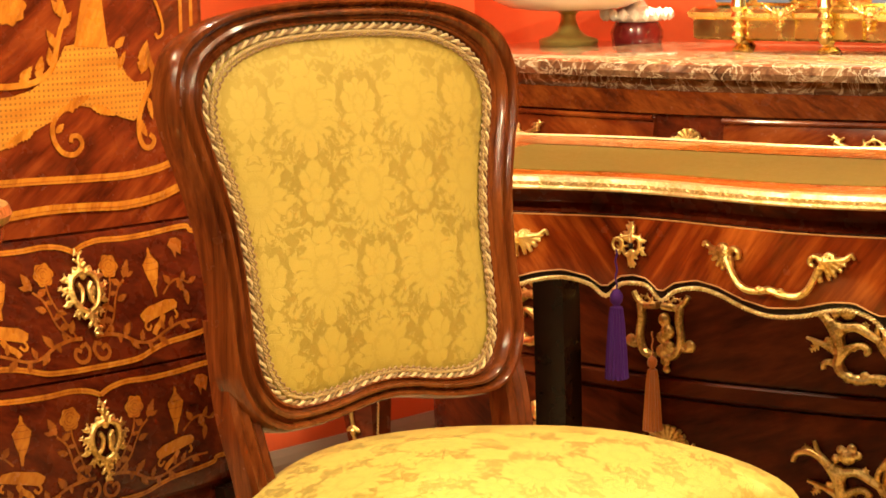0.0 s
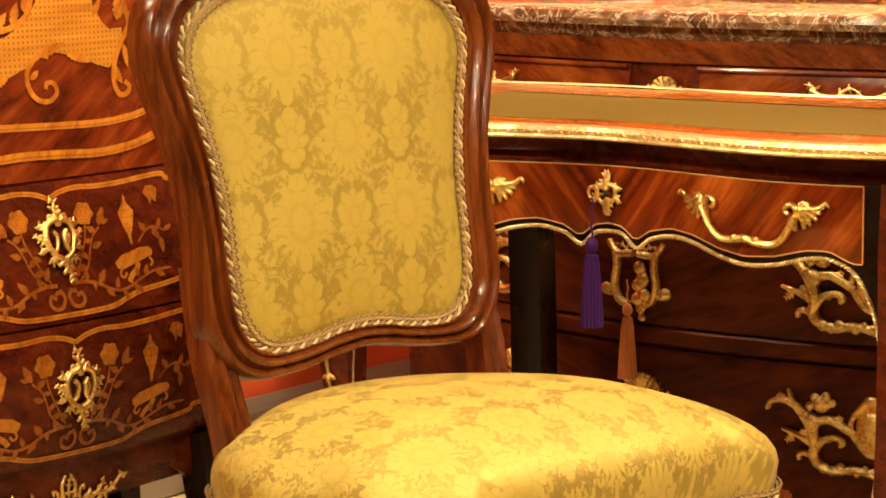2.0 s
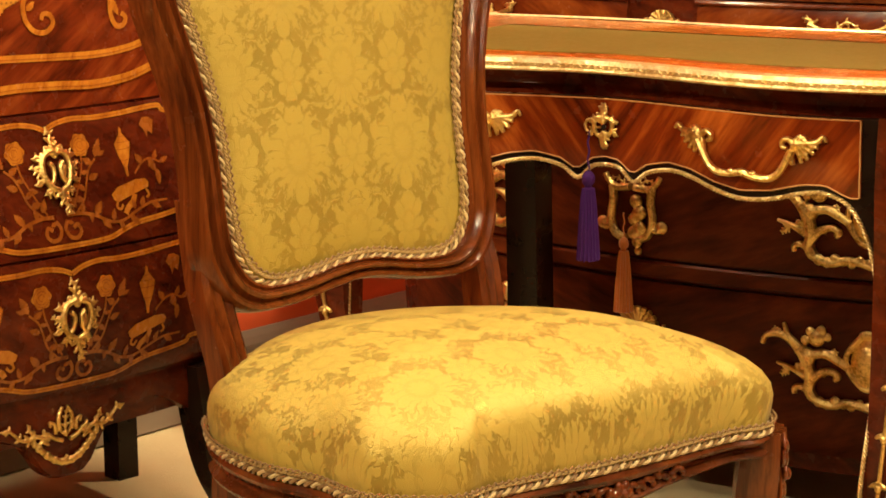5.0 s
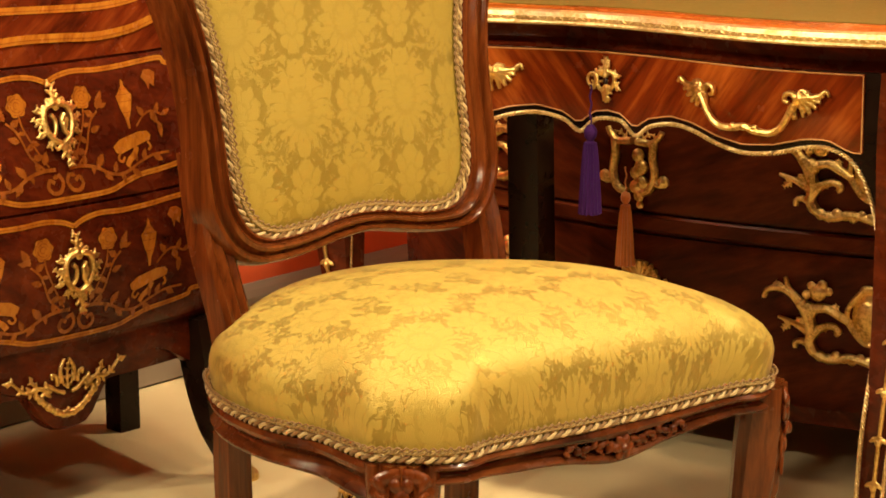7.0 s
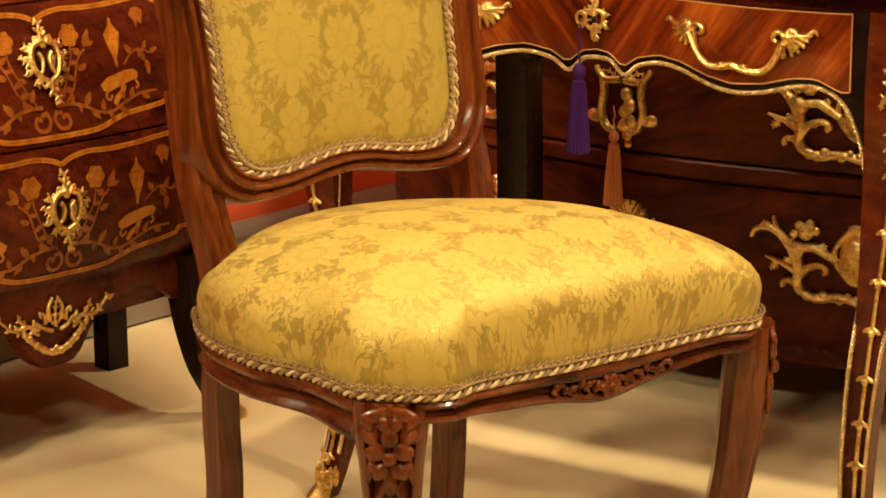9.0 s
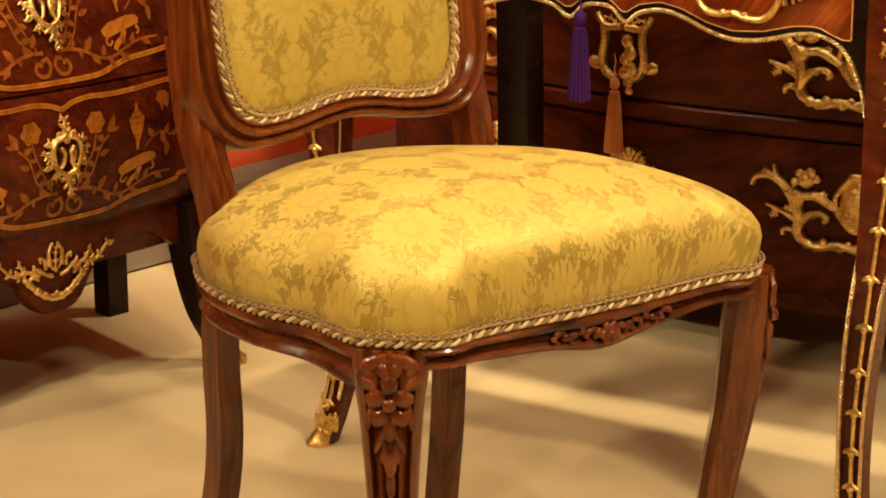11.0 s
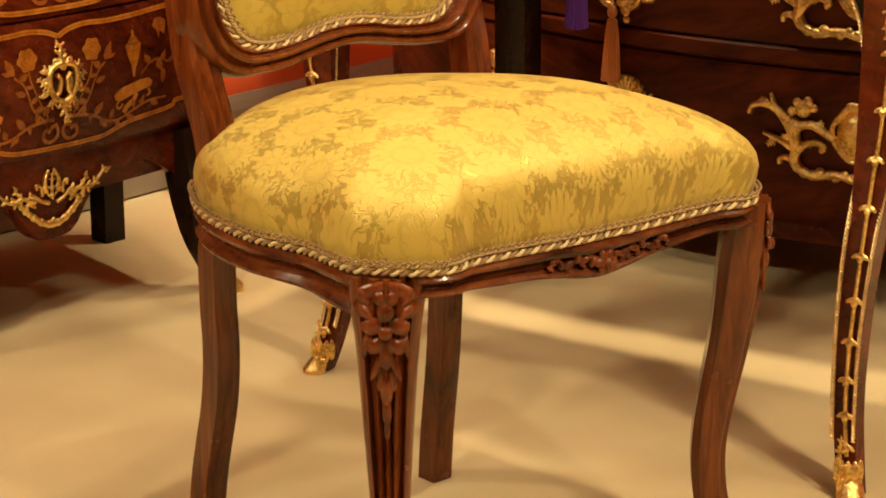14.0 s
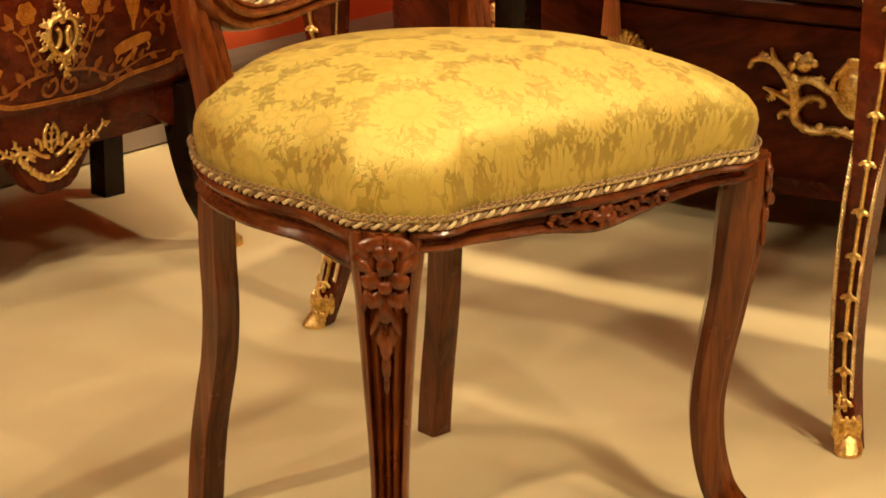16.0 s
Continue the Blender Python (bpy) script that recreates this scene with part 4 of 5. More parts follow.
def commode():
    top = thing("marble_commode", COMMODE_AT, "serpentine rosewood commode with gilt mounts and red marble top", "commode")
    bm = bmesh.new()
    rows = []
    for i in range(15):
        z = 0.09 + 0.753 * i / 14
        rows.append([(-COM_HALF, 0.50, z)] + [(COM_HALF * (k / 20 - 1), com_face(COM_HALF * (k / 20 - 1), z) + 0.008, z) for k in range(41)] + [(COM_HALF, 0.50, z)])
    loft(bm, rows)
    part("body", bm, ROSE_DARK, top)
    def drawer(name, x0, x1, z0, z1, material):
        bm = bmesh.new()
        rows = []
        for i in range(9):
            z = z0 + (z1 - z0) * i / 8
            e = 0.004 if i in (0, 8) else 0.0
            xs = [x0 + (x1 - x0) * k / 24 for k in range(25)]
            rows.append([(x, com_face(x, z) - (0.001 if k in (0, 24) else 0.005) + e, z) for k, x in enumerate(xs)] + [(x1, com_face(x1, z) + 0.012, z), (x0, com_face(x0, z) + 0.012, z)])
        loft(bm, rows)
        return part(name, bm, material, top)
    drawer("drawer_front", 0.085, 0.53, 0.665, 0.803, COMMODE)
    drawer("drawer_front", -0.53, -0.040, 0.665, 0.803, COMMODE)
    for x0, x1 in ((0.085, 0.53), (-0.53, -0.040)):
        bm = bmesh.new()
        tube(bm, [(x, com_face(x, 0.80) - 0.006, 0.800) for x in np.linspace(x0, x1, 25)], 0.0042, 8)
        part("raised_lip", bm, COMMODE, top)
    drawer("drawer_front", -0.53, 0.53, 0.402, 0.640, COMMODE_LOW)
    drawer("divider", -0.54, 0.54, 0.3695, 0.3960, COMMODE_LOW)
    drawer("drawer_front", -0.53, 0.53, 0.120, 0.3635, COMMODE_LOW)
    bm = bmesh.new()
    rows = []
    for x in np.linspace(-COM_HALF, COM_HALF, 41):
        y = com_face(x, 0.82)
        rows.append([(x, y + 0.01, 0.807), (x, y - 0.003, 0.807), (x, y - 0.003, 0.843), (x, y + 0.01, 0.843)])
    loft(bm, rows)
    part("top_rail", bm, ROSE_BAND, top)
    def slab(grow):
        return [(-COM_HALF - 0.02 - grow, 0.53)] + [((COM_HALF + 0.02 + grow) * (k / 20 - 1), com_face(COM_HALF * (k / 20 - 1), 0.82) - 0.03 - grow) for k in range(41)] + [(COM_HALF + 0.02 + grow, 0.53)]
    bm = bmesh.new()
    loft(bm, [[(x, y, z) for x, y in slab(g)] for g, z in ((-0.034, 0.842), (-0.030, 0.846), (-0.026, 0.853), (-0.024, 0.860), (0.000, 0.864), (0.006, 0.874), (0.003, 0.885), (-0.004, 0.8885))])
    part("marble_top", bm, MARBLE, top, "moulded red marble slab with pale veins")
    for s in (-1, 1):
        for y in (0.06, 0.46):
            bm = bmesh.new()
            rows = [[(s * x + a, y + b, z) for a, b in ((-w, -w), (w, -w), (w, w), (-w, w))] for z, x, w in ((0.20, 0.53, 0.03), (0.1, 0.535, 0.026), (0.0, 0.545, 0.018))]
            loft(bm, rows)
            part("leg", bm, EBONY, top)
    return top


COM = commode()

# ---------------------------------------------------------------- inlay and mounts on the furniture
def drawer_inlay(parent, base):
    """Flowers, urns, a scrolling stem and wavy borders on one drawer; base is the drawer's lower edge."""
    flat = on(cab_face, 0.0046)
    c = 0.004
    for s in (-1, 1):
        def m(pts):
            return [(c + s * x, base + z) for x, z in pts]
        bm = bmesh.new()
        patch(bm, flat, rose_shape(c + s * 0.057, base + 0.146, 0.0175, 6, 0.7 * s))
        rose = part("rose_inlay", bm, INLAY, parent)
        bm = bmesh.new()
        over = on(cab_face, 0.0050)
        rx, rz = c + s * 0.057, base + 0.146
        for r, a0, a1 in ((0.005, 0.0, 5.0), (0.0095, 0.6, 2.6), (0.0095, 3.2, 5.4), (0.0135, 1.6, 3.4), (0.0135, 4.2, 6.4)):
            ribbon(bm, over, [(rx + r * math.cos(a), rz + r * math.sin(a)) for a in np.linspace(a0, a1, 6)], 0.0011, 3)
        part("petal_lines", bm, INLAY_DIM, rose)
        bm = bmesh.new()
        patch(bm, flat, urn_shape(c + s * 0.136, base + 0.128, 1.0))
        urn = part("urn_inlay", bm, INLAY, parent)
        bm = bmesh.new()
        for z, w in ((0.142, 0.012), (0.132, 0.014), (0.116, 0.008), (0.150, 0.008)):
            ribbon(bm, over, [(c + s * 0.136 - w, base + z), (c + s * 0.136, base + z - 0.001), (c + s * 0.136 + w, base + z)], 0.0011, 2)
        part("urn_lines", bm, INLAY_DIM, urn)
        bm = bmesh.new()
        patch(bm, flat, m([(0.098, 0.070), (0.112, 0.079), (0.150, 0.086), (0.168, 0.085), (0.174, 0.079), (0.171, 0.072), (0.160, 0.070), (0.128, 0.063), (0.108, 0.058), (0.101, 0.062)]))
        ribbon(bm, flat, m([(0.108, 0.060), (0.104, 0.052), (0.110, 0.048), (0.116, 0.054)]), 0.004)
        ribbon(bm, flat, m([(0.142, 0.066), (0.136, 0.056), (0.124, 0.048), (0.118, 0.040)]), 0.009)
        ribbon(bm, flat, m([(0.166, 0.070), (0.170, 0.062), (0.164, 0.058)]), 0.004)
        part("stand_inlay", bm, INLAY, parent)
        bm = bmesh.new()
        ribbon(bm, flat, m([(0.010, 0.046), (0.004, 0.034), (0.010, 0.022), (0.022, 0.020), (0.030, 0.028), (0.026, 0.038), (0.018, 0.034)]), 0.0058)
        ribbon(bm, flat, m([(0.012, 0.052), (0.035, 0.052), (0.060, 0.046), (0.085, 0.034), (0.110, 0.032), (0.140, 0.042), (0.170, 0.050), (0.205, 0.050)]), 0.0058, 6, 0.6)
        ribbon(bm, flat, m([(0.030, 0.054), (0.048, 0.072), (0.058, 0.096), (0.066, 0.112), (0.080, 0.124)]), 0.0034)
        ribbon(bm, flat, m([(0.022, 0.056), (0.036, 0.080), (0.052, 0.112), (0.056, 0.132)]), 0.0030)
        ribbon(bm, flat, m([(0.150, 0.094), (0.168, 0.108), (0.186, 0.112), (0.205, 0.104)]), 0.0032)
        for x, z, a, l, w in ((0.080, 0.126, 62, 0.030, 0.007), (0.072, 0.118, 150, 0.018, 0.006), (0.062, 0.096, 20, 0.020, 0.006), (0.046, 0.070, 170, 0.020, 0.006), (0.062, 0.046, 50, 0.024, 0.007),
                              (0.072, 0.040, -50, 0.022, 0.006), (0.092, 0.034, 70, 0.018, 0.005), (0.125, 0.036, -40, 0.022, 0.006), (0.150, 0.046, 60, 0.018, 0.005), (0.172, 0.050, -30, 0.020, 0.006),
                              (0.168, 0.108, 130, 0.018, 0.006), (0.182, 0.112, -60, 0.024, 0.007), (0.192, 0.108, 60, 0.018, 0.005), (0.040, 0.052, 80, 0.016, 0.005), (0.030, 0.060, 115, 0.022, 0.006), (0.052, 0.082, 140, 0.018, 0.005),
                              (0.050, 0.106, 10, 0.014, 0.004), (0.044, 0.094, 200, 0.016, 0.005), (0.086, 0.128, 20, 0.016, 0.004), (0.104, 0.032, -70, 0.016, 0.005), (0.196, 0.096, -90, 0.024, 0.006), (0.204, 0.104, 20, 0.020, 0.005),
                              (0.020, 0.040, 160, 0.014, 0.004), (0.055, 0.050, -100, 0.014, 0.004), (0.138, 0.044, 100, 0.016, 0.004)):
            patch(bm, flat, leaf_shape(c + s * x, base + z, a if s > 0 else 180 - a, l, w), 1)
        patch(bm, flat, m([(0.176, 0.162), (0.184, 0.172), (0.196, 0.172), (0.206, 0.166), (0.198, 0.160), (0.200, 0.146), (0.192, 0.152), (0.188, 0.142), (0.184, 0.154)]), 1)
        part("stem_inlay", bm, INLAY_DIM, parent)
        for name, pts in (("upper_band", [(0.0, 0.172), (0.020, 0.180), (0.050, 0.184), (0.090, 0.182), (0.140, 0.183), (0.190, 0.186), (0.222, 0.186), (0.232, 0.178), (0.284, 0.178)]),
                          ("lower_band", [(0.0, 0.010), (0.040, 0.010), (0.080, 0.012), (0.110, 0.020), (0.140, 0.026), (0.185, 0.029), (0.220, 0.033), (0.228, 0.040), (0.284, 0.040)])):
            bm = bmesh.new()
            ribbon(bm, flat, m(pts), 0.0074)
            part(name, bm, INLAY, parent)
            bm = bmesh.new()
            ribbon(bm, on(cab_face, 0.0050), m(pts), 0.0011)
            part("band_line", bm, INLAY_DIM, parent)


def fall_inlay(parent):
    flat = on(cab_face, 0.0046)
    bm = bmesh.new()
    patch(bm, flat, [(-0.285, 0.80), (-0.20, 0.86), (-0.116, 0.869), (-0.0735, 0.8706), (-0.0406, 0.878), (-0.0115, 0.8955), (0.0076, 0.918), (0.0188, 0.9372), (0.0372, 0.9395), (0.095, 0.934),
                     (0.1105, 0.9309), (0.1184, 0.9115), (0.1313, 0.89), (0.1457, 0.8789), (0.1703, 0.8798), (0.1694, 0.858), (0.1576, 0.8348), (0.141, 0.8226), (0.1174, 0.8289), (0.0925, 0.841),
                     (0.0671, 0.8491), (0.0408, 0.8516), (0.0132, 0.8445), (-0.0042, 0.834), (-0.038, 0.821), (-0.0833, 0.801), (-0.1276, 0.789), (-0.20, 0.77)], 3)
    part("lattice_inlay", bm, CANING, parent)
    top = on(cab_face, 0.0052)
    bm = bmesh.new()
    patch(bm, top, [(0.062, 1.05), (0.0588, 1.0023), (0.0597, 0.986), (0.0474, 0.9588), (0.0349, 0.936), (0.0968, 0.931), (0.0873, 0.955), (0.0786, 0.9842), (0.0788, 1.0004), (0.082, 1.05)])
    ribbon(bm, top, [(0.054, 0.992), (0.070, 0.990), (0.084, 0.992)], 0.006)
    part("pedestal_inlay", bm, INLAY, parent)
    bm = bmesh.new()
    ribbon(bm, top, [(0.030, 0.846), (0.0138, 0.8485), (-0.0069, 0.8302), (-0.0081, 0.806), (0.0051, 0.7869), (0.0258, 0.7825), (0.0401, 0.7933), (0.0366, 0.8066), (0.0241, 0.8086), (0.0208, 0.800)], 0.0085, 6, 0.8)
    ribbon(bm, top, [(0.1652, 0.930), (0.1762, 0.910), (0.1838, 0.885), (0.1673, 0.8582), (0.1529, 0.8312), (0.1489, 0.8032), (0.1569, 0.7838), (0.1716, 0.7824), (0.1784, 0.7931), (0.1698, 0.8004)], 0.0105, 6, 0.7)
    patch(bm, top, leaf_shape(0.160, 0.890, 75, 0.052, 0.013))
    ribbon(bm, top, [(0.1807, 1.02), (0.1979, 0.985), (0.2056, 0.964), (0.2054, 0.9478), (0.1951, 0.9423), (0.1907, 0.9492)], 0.005)
    ribbon(bm, top, [(-0.22, 0.878), (-0.1141, 0.885), (-0.0715, 0.885), (-0.0337, 0.8895), (-0.0046, 0.907), (0.0052, 0.9385), (0.012, 0.960), (0.020, 0.981), (0.010, 1.010)], 0.009)
    for x, z, a, l, w in ((-0.10, 0.886, 120, 0.030, 0.008), (-0.060, 0.886, 50, 0.034, 0.009), (-0.030, 0.892, 75, 0.036, 0.008), (-0.006, 0.908, 95, 0.030, 0.007), (0.004, 0.935, 120, 0.032, 0.007), (0.016, 0.962, 55, 0.030, 0.007),
                          (0.020, 0.978, 130, 0.034, 0.008), (0.0138, 0.848, 20, 0.050, 0.009), (-0.040, 0.822, 200, 0.040, 0.009), (-0.09, 0.800, 30, 0.040, 0.008), (0.115, 0.900, 60, 0.030, 0.006), (0.148, 0.826, -60, 0.034, 0.008),
                          (0.110, 0.930, 40, 0.026, 0.007), (0.060, 0.850, -20, 0.050, 0.008), (0.172, 0.856, -80, 0.036, 0.006), (-0.004, 0.815, 40, 0.020, 0.006)):
        patch(bm, top, leaf_shape(x, z, a, l, w), 1)
    part("scroll_inlay", bm, INLAY, parent)
    bm = bmesh.new()
    patch(bm, flat, rose_shape(-0.0718, 0.997, 0.029, 9))
    part("rose_inlay", bm, INLAY, parent)
    for pts, w in (([(-0.284, 0.760), (-0.175, 0.7546), (-0.1329, 0.7514), (-0.048, 0.7498), (0.0367, 0.7466), (0.1109, 0.7444), (0.1645, 0.7474), (0.2081, 0.7546), (0.284, 0.775)], 0.0105),
                   ([(-0.284, 0.700), (-0.1825, 0.701), (-0.1076, 0.7036), (-0.0326, 0.7078), (0.0416, 0.7056), (0.1049, 0.702), (0.1694, 0.7064), (0.2188, 0.7171), (0.284, 0.736)], 0.0125)):
        bm = bmesh.new()
        ribbon(bm, flat, pts, w)
        part("border_band", bm, INLAY, parent)
        bm = bmesh.new()
        ribbon(bm, top, [(x, z - w * 0.12) for x, z in pts], 0.0012)
        part("band_line", bm, INLAY_DIM, parent)
    for x in (0.245, 0.268):
        bm = bmesh.new()
        ribbon(bm, flat, [(x, 0.80), (x, 0.9), (x, 1.0), (x, 1.1), (x, 1.2), (x, 1.36)], 0.007)
        part("border_band", bm, INLAY, parent)


def cabinet_escutcheon(parent, z0, x0):
    f = lambda x, z: cab_face(x, z)
    p = lambda x, z: Vector((x0 + x, f(x0 + x, z0 + z) - 0.0085 - 0.004 * math.cos(x * 40), z0 + z))
    bm = bmesh.new()
    for s in (-1, 1):
        stroke(bm, p, [(s * 0.004, 0.030), (s * 0.020, 0.022), (s * 0.024, 0.002), (s * 0.016, -0.018), (s * 0.003, -0.026)], 0.0062, 0.0050)
        stroke(bm, p, [(s * 0.012, 0.014), (s * 0.006, 0.006), (s * 0.008, -0.010), (s * 0.014, -0.016)], 0.0048, 0.0040)
        acanthus(bm, p, [(s * 0.020, 0.018), (s * 0.030, 0.024), (s * 0.036, 0.018)], 0.011, 3)
        acanthus(bm, p, [(s * 0.024, 0.002), (s * 0.034, 0.004), (s * 0.042, 0.012)], 0.012, 3)
        acanthus(bm, p, [(s * 0.021, -0.012), (s * 0.032, -0.010), (s * 0.037, -0.018)], 0.011, 3)
        acanthus(bm, p, [(s * 0.012, -0.022), (s * 0.020, -0.030), (s * 0.024, -0.028)], 0.011, 3)
        stroke(bm, p, [(s * 0.004, 0.032), (s * 0.014, 0.036), (s * 0.016, 0.028)], 0.0034, 0.002)
    acanthus(bm, p, [(0.0, 0.028), (-0.004, 0.042), (-0.002, 0.054), (-0.010, 0.058)], 0.016, 4)
    acanthus(bm, p, [(0.002, -0.024), (0.002, -0.038), (0.008, -0.050), (0.009, -0.060)], 0.018, 4)
    boss(bm, p, 0.0, 0.024, 0.006)
    boss(bm, p, 0.010, -0.002, 0.006, 0.012, 20)
    esc = cast(part("escutcheon", bm, BRASS, parent, "pierced gilt bronze keyhole escutcheon"))
    bm = bmesh.new()
    q = lambda x, z: Vector((x0 + x, f(x0 + x, z0 + z) - 0.0052, z0 + z))
    patch(bm, q, [(0.0035 * math.cos(a), 0.006 + 0.0035 * math.sin(a)) for a in np.linspace(0, math.tau, 12, endpoint=False)], 0)
    patch(bm, q, [(-0.0015, 0.004), (0.0015, 0.004), (0.0022, -0.010), (-0.0022, -0.010)], 0)
    part("keyhole", bm, EBONY, esc)


def cabinet_mounts(parent):
    cabinet_escutcheon(parent, 0.588, 0.008)
    cabinet_escutcheon(parent, 0.379, 0.002)
    p = lambda x, z: Vector((x - 0.008, cab_face(x, 0.2) - 0.010, z))
    bm = bmesh.new()
    for s in (-1, 1):
        stroke(bm, p, [(s * 0.006, 0.200), (s * 0.020, 0.205), (s * 0.034, 0.215), (s * 0.040, 0.205), (s * 0.030, 0.198)], 0.0045, 0.003)
        acanthus(bm, p, [(s * 0.030, 0.206), (s * 0.052, 0.214), (s * 0.074, 0.212), (s * 0.098, 0.232), (s * 0.106, 0.228)], 0.017, 6)
        acanthus(bm, p, [(s * 0.050, 0.212), (s * 0.064, 0.226), (s * 0.062, 0.234)], 0.010, 3)
        stroke(bm, p, [(s * 0.010, 0.215), (s * 0.012, 0.235), (s * 0.004, 0.250)], 0.005, 0.003)
        stroke(bm, p, [(s * 0.018, 0.212), (s * 0.020, 0.226), (s * 0.028, 0.230), (s * 0.026, 0.222)], 0.004, 0.0025)
        for k in range(9):
            t = k / 8
            boss(bm, p, s * (0.054 - 0.052 * t), 0.202 - 0.034 * math.sin(t * math.pi / 2), 0.0052 + 0.0012 * (k % 2), None, 0, 0.8)
    acanthus(bm, p, [(0, 0.205), (0, 0.228), (0.004, 0.248)], 0.012, 4)
    acanthus(bm, p, [(0, 0.178), (0.0, 0.170), (0.002, 0.162)], 0.010, 3)
    cast(part("apron_mount", bm, BRASS, parent, "gilt bronze leafy apron mount with a garland"))


drawer_inlay(CAB, 0.4730)
drawer_inlay(CAB, 0.2725)
fall_inlay(CAB)
cabinet_mounts(CAB)


def desk_mounts(parent):
    p = lambda x, z: Vector((x, desk_front(x) - 0.010, z))
    for s in (-1, 1):
        for k, cx, d in ((0, 0.148, -1), (1, 0.284, 1)):
            bm = bmesh.new()
            # a leaf that curls over at one end and fans out into pointed lobes at the other
            f = lambda x, z: (s * (cx + d * x), z)
            stroke(bm, p, [f(-0.004, 0.676), f(-0.006, 0.688), f(-0.001, 0.700), f(0.008, 0.705)], 0.0042, 0.0062)
            stroke(bm, p, [f(-0.002, 0.698), f(-0.009, 0.706), f(-0.017, 0.704), f(-0.018, 0.697), f(-0.012, 0.695)], 0.0052, 0.0034)
            stroke(bm, p, [f(-0.002, 0.704), f(0.004, 0.710), f(0.013, 0.708)], 0.0040, 0.0030)
            for tip_x, tip_z, bow, wide in ((0.031, 0.706, 0.001, 0.0062), (0.027, 0.698, -0.001, 0.0062), (0.022, 0.690, -0.002, 0.0064), (0.015, 0.683, -0.002, 0.0062), (0.007, 0.679, -0.001, 0.0056)):
                stroke(bm, p, [f(0.000, 0.702), f(0.55 * tip_x, 0.702 + (tip_z - 0.702) * 0.55 - bow), f(tip_x, tip_z)], wide * 1.15, wide * 0.5)
            stroke(bm, p, [f(0.026, 0.705), f(0.033, 0.711), f(0.037, 0.705)], 0.0040, 0.0024)
            plate = cast(part("handle_plate", bm, GILT, parent, "gilt bronze leaf plate of a drawer handle"))
        bm = bmesh.new()
        q = lambda x, z: Vector((x, desk_front(x) - 0.017, z))
        stroke(bm, q, [(s * 0.150, 0.696), (s * 0.158, 0.682), (s * 0.168, 0.668), (s * 0.182, 0.660), (s * 0.200, 0.660), (s * 0.215, 0.663), (s * 0.230, 0.659), (s * 0.250, 0.658), (s * 0.264, 0.665), (s * 0.274, 0.680), (s * 0.280, 0.694)], 0.0044, 0.0044, 6, 1.0)
        for x, r in ((0.200, 0.0048), (0.215, 0.0060), (0.230, 0.0048)):
            boss(bm, q, s * x, 0.6625, r, r * 0.8, 0, 1.0)
        part("bail", bm, GILT, plate)
    bm = bmesh.new()
    acanthus(bm, p, [(0.0, 0.700), (-0.002, 0.714), (0.003, 0.727)], 0.014, 4)
    acanthus(bm, p, [(0.0, 0.692), (0.002, 0.680), (0.0, 0.668)], 0.013, 4)
    for s in (-1, 1):
        stroke(bm, p, [(s * 0.003, 0.708), (s * 0.012, 0.706), (s * 0.013, 0.696), (s * 0.008, 0.686), (s * 0.002, 0.686)], 0.0038, 0.003)
        acanthus(bm, p, [(s * 0.010, 0.702), (s * 0.017, 0.706), (s * 0.019, 0.702)], 0.009, 2)
        acanthus(bm, p, [(s * 0.011, 0.692), (s * 0.018, 0.690), (s * 0.018, 0.685)], 0.009, 2)
    esc = cast(part("escutcheon", bm, GILT, parent, "gilt bronze keyhole escutcheon"))
    bm = bmesh.new()
    blob(bm, (0.001, desk_front(0) - 0.0115, 0.696), (0.0035, 0.003, 0.0045), (0, 0, 0), 1)
    part("keyhole", bm, EBONY, esc)
    bm = bmesh.new()
    y = desk_front(0) - 0.016
    tube(bm, [(-0.012 + 0.007 * math.cos(a), y - 0.006, 0.699 + 0.008 * math.sin(a)) for a in np.linspace(0, math.tau, 20, endpoint=False)], 0.0018, 6, True)
    tube(bm, [(-0.008, y - 0.002, 0.696), (0.0, y + 0.012, 0.696)], 0.0016, 6)
    part("key", bm, BRASS, parent, "small brass key in the lock")
    for s in (-1, 1):
        bm = bmesh.new()
        k = lambda x, z: Vector((s * (0.422 + x), -0.012 - 0.5 * x + 0.10 * (0.68 - z) * 0, z))
        acanthus(bm, k, [(-0.004, 0.650), (-0.008, 0.672), (0.000, 0.700), (0.010, 0.712)], 0.016, 5)
        acanthus(bm, k, [(-0.002, 0.655), (0.004, 0.625), (-0.006, 0.590), (-0.002, 0.560)], 0.018, 6)
        acanthus(bm, k, [(0.0, 0.640), (-0.016, 0.640), (-0.020, 0.625)], 0.012, 3)
        boss(bm, k, 0.0, 0.650, 0.010)
        cast(part("knee_mount", bm, GILT, parent, "gilt bronze leaf mount on the knee"))


desk_mounts(DESK_OB)


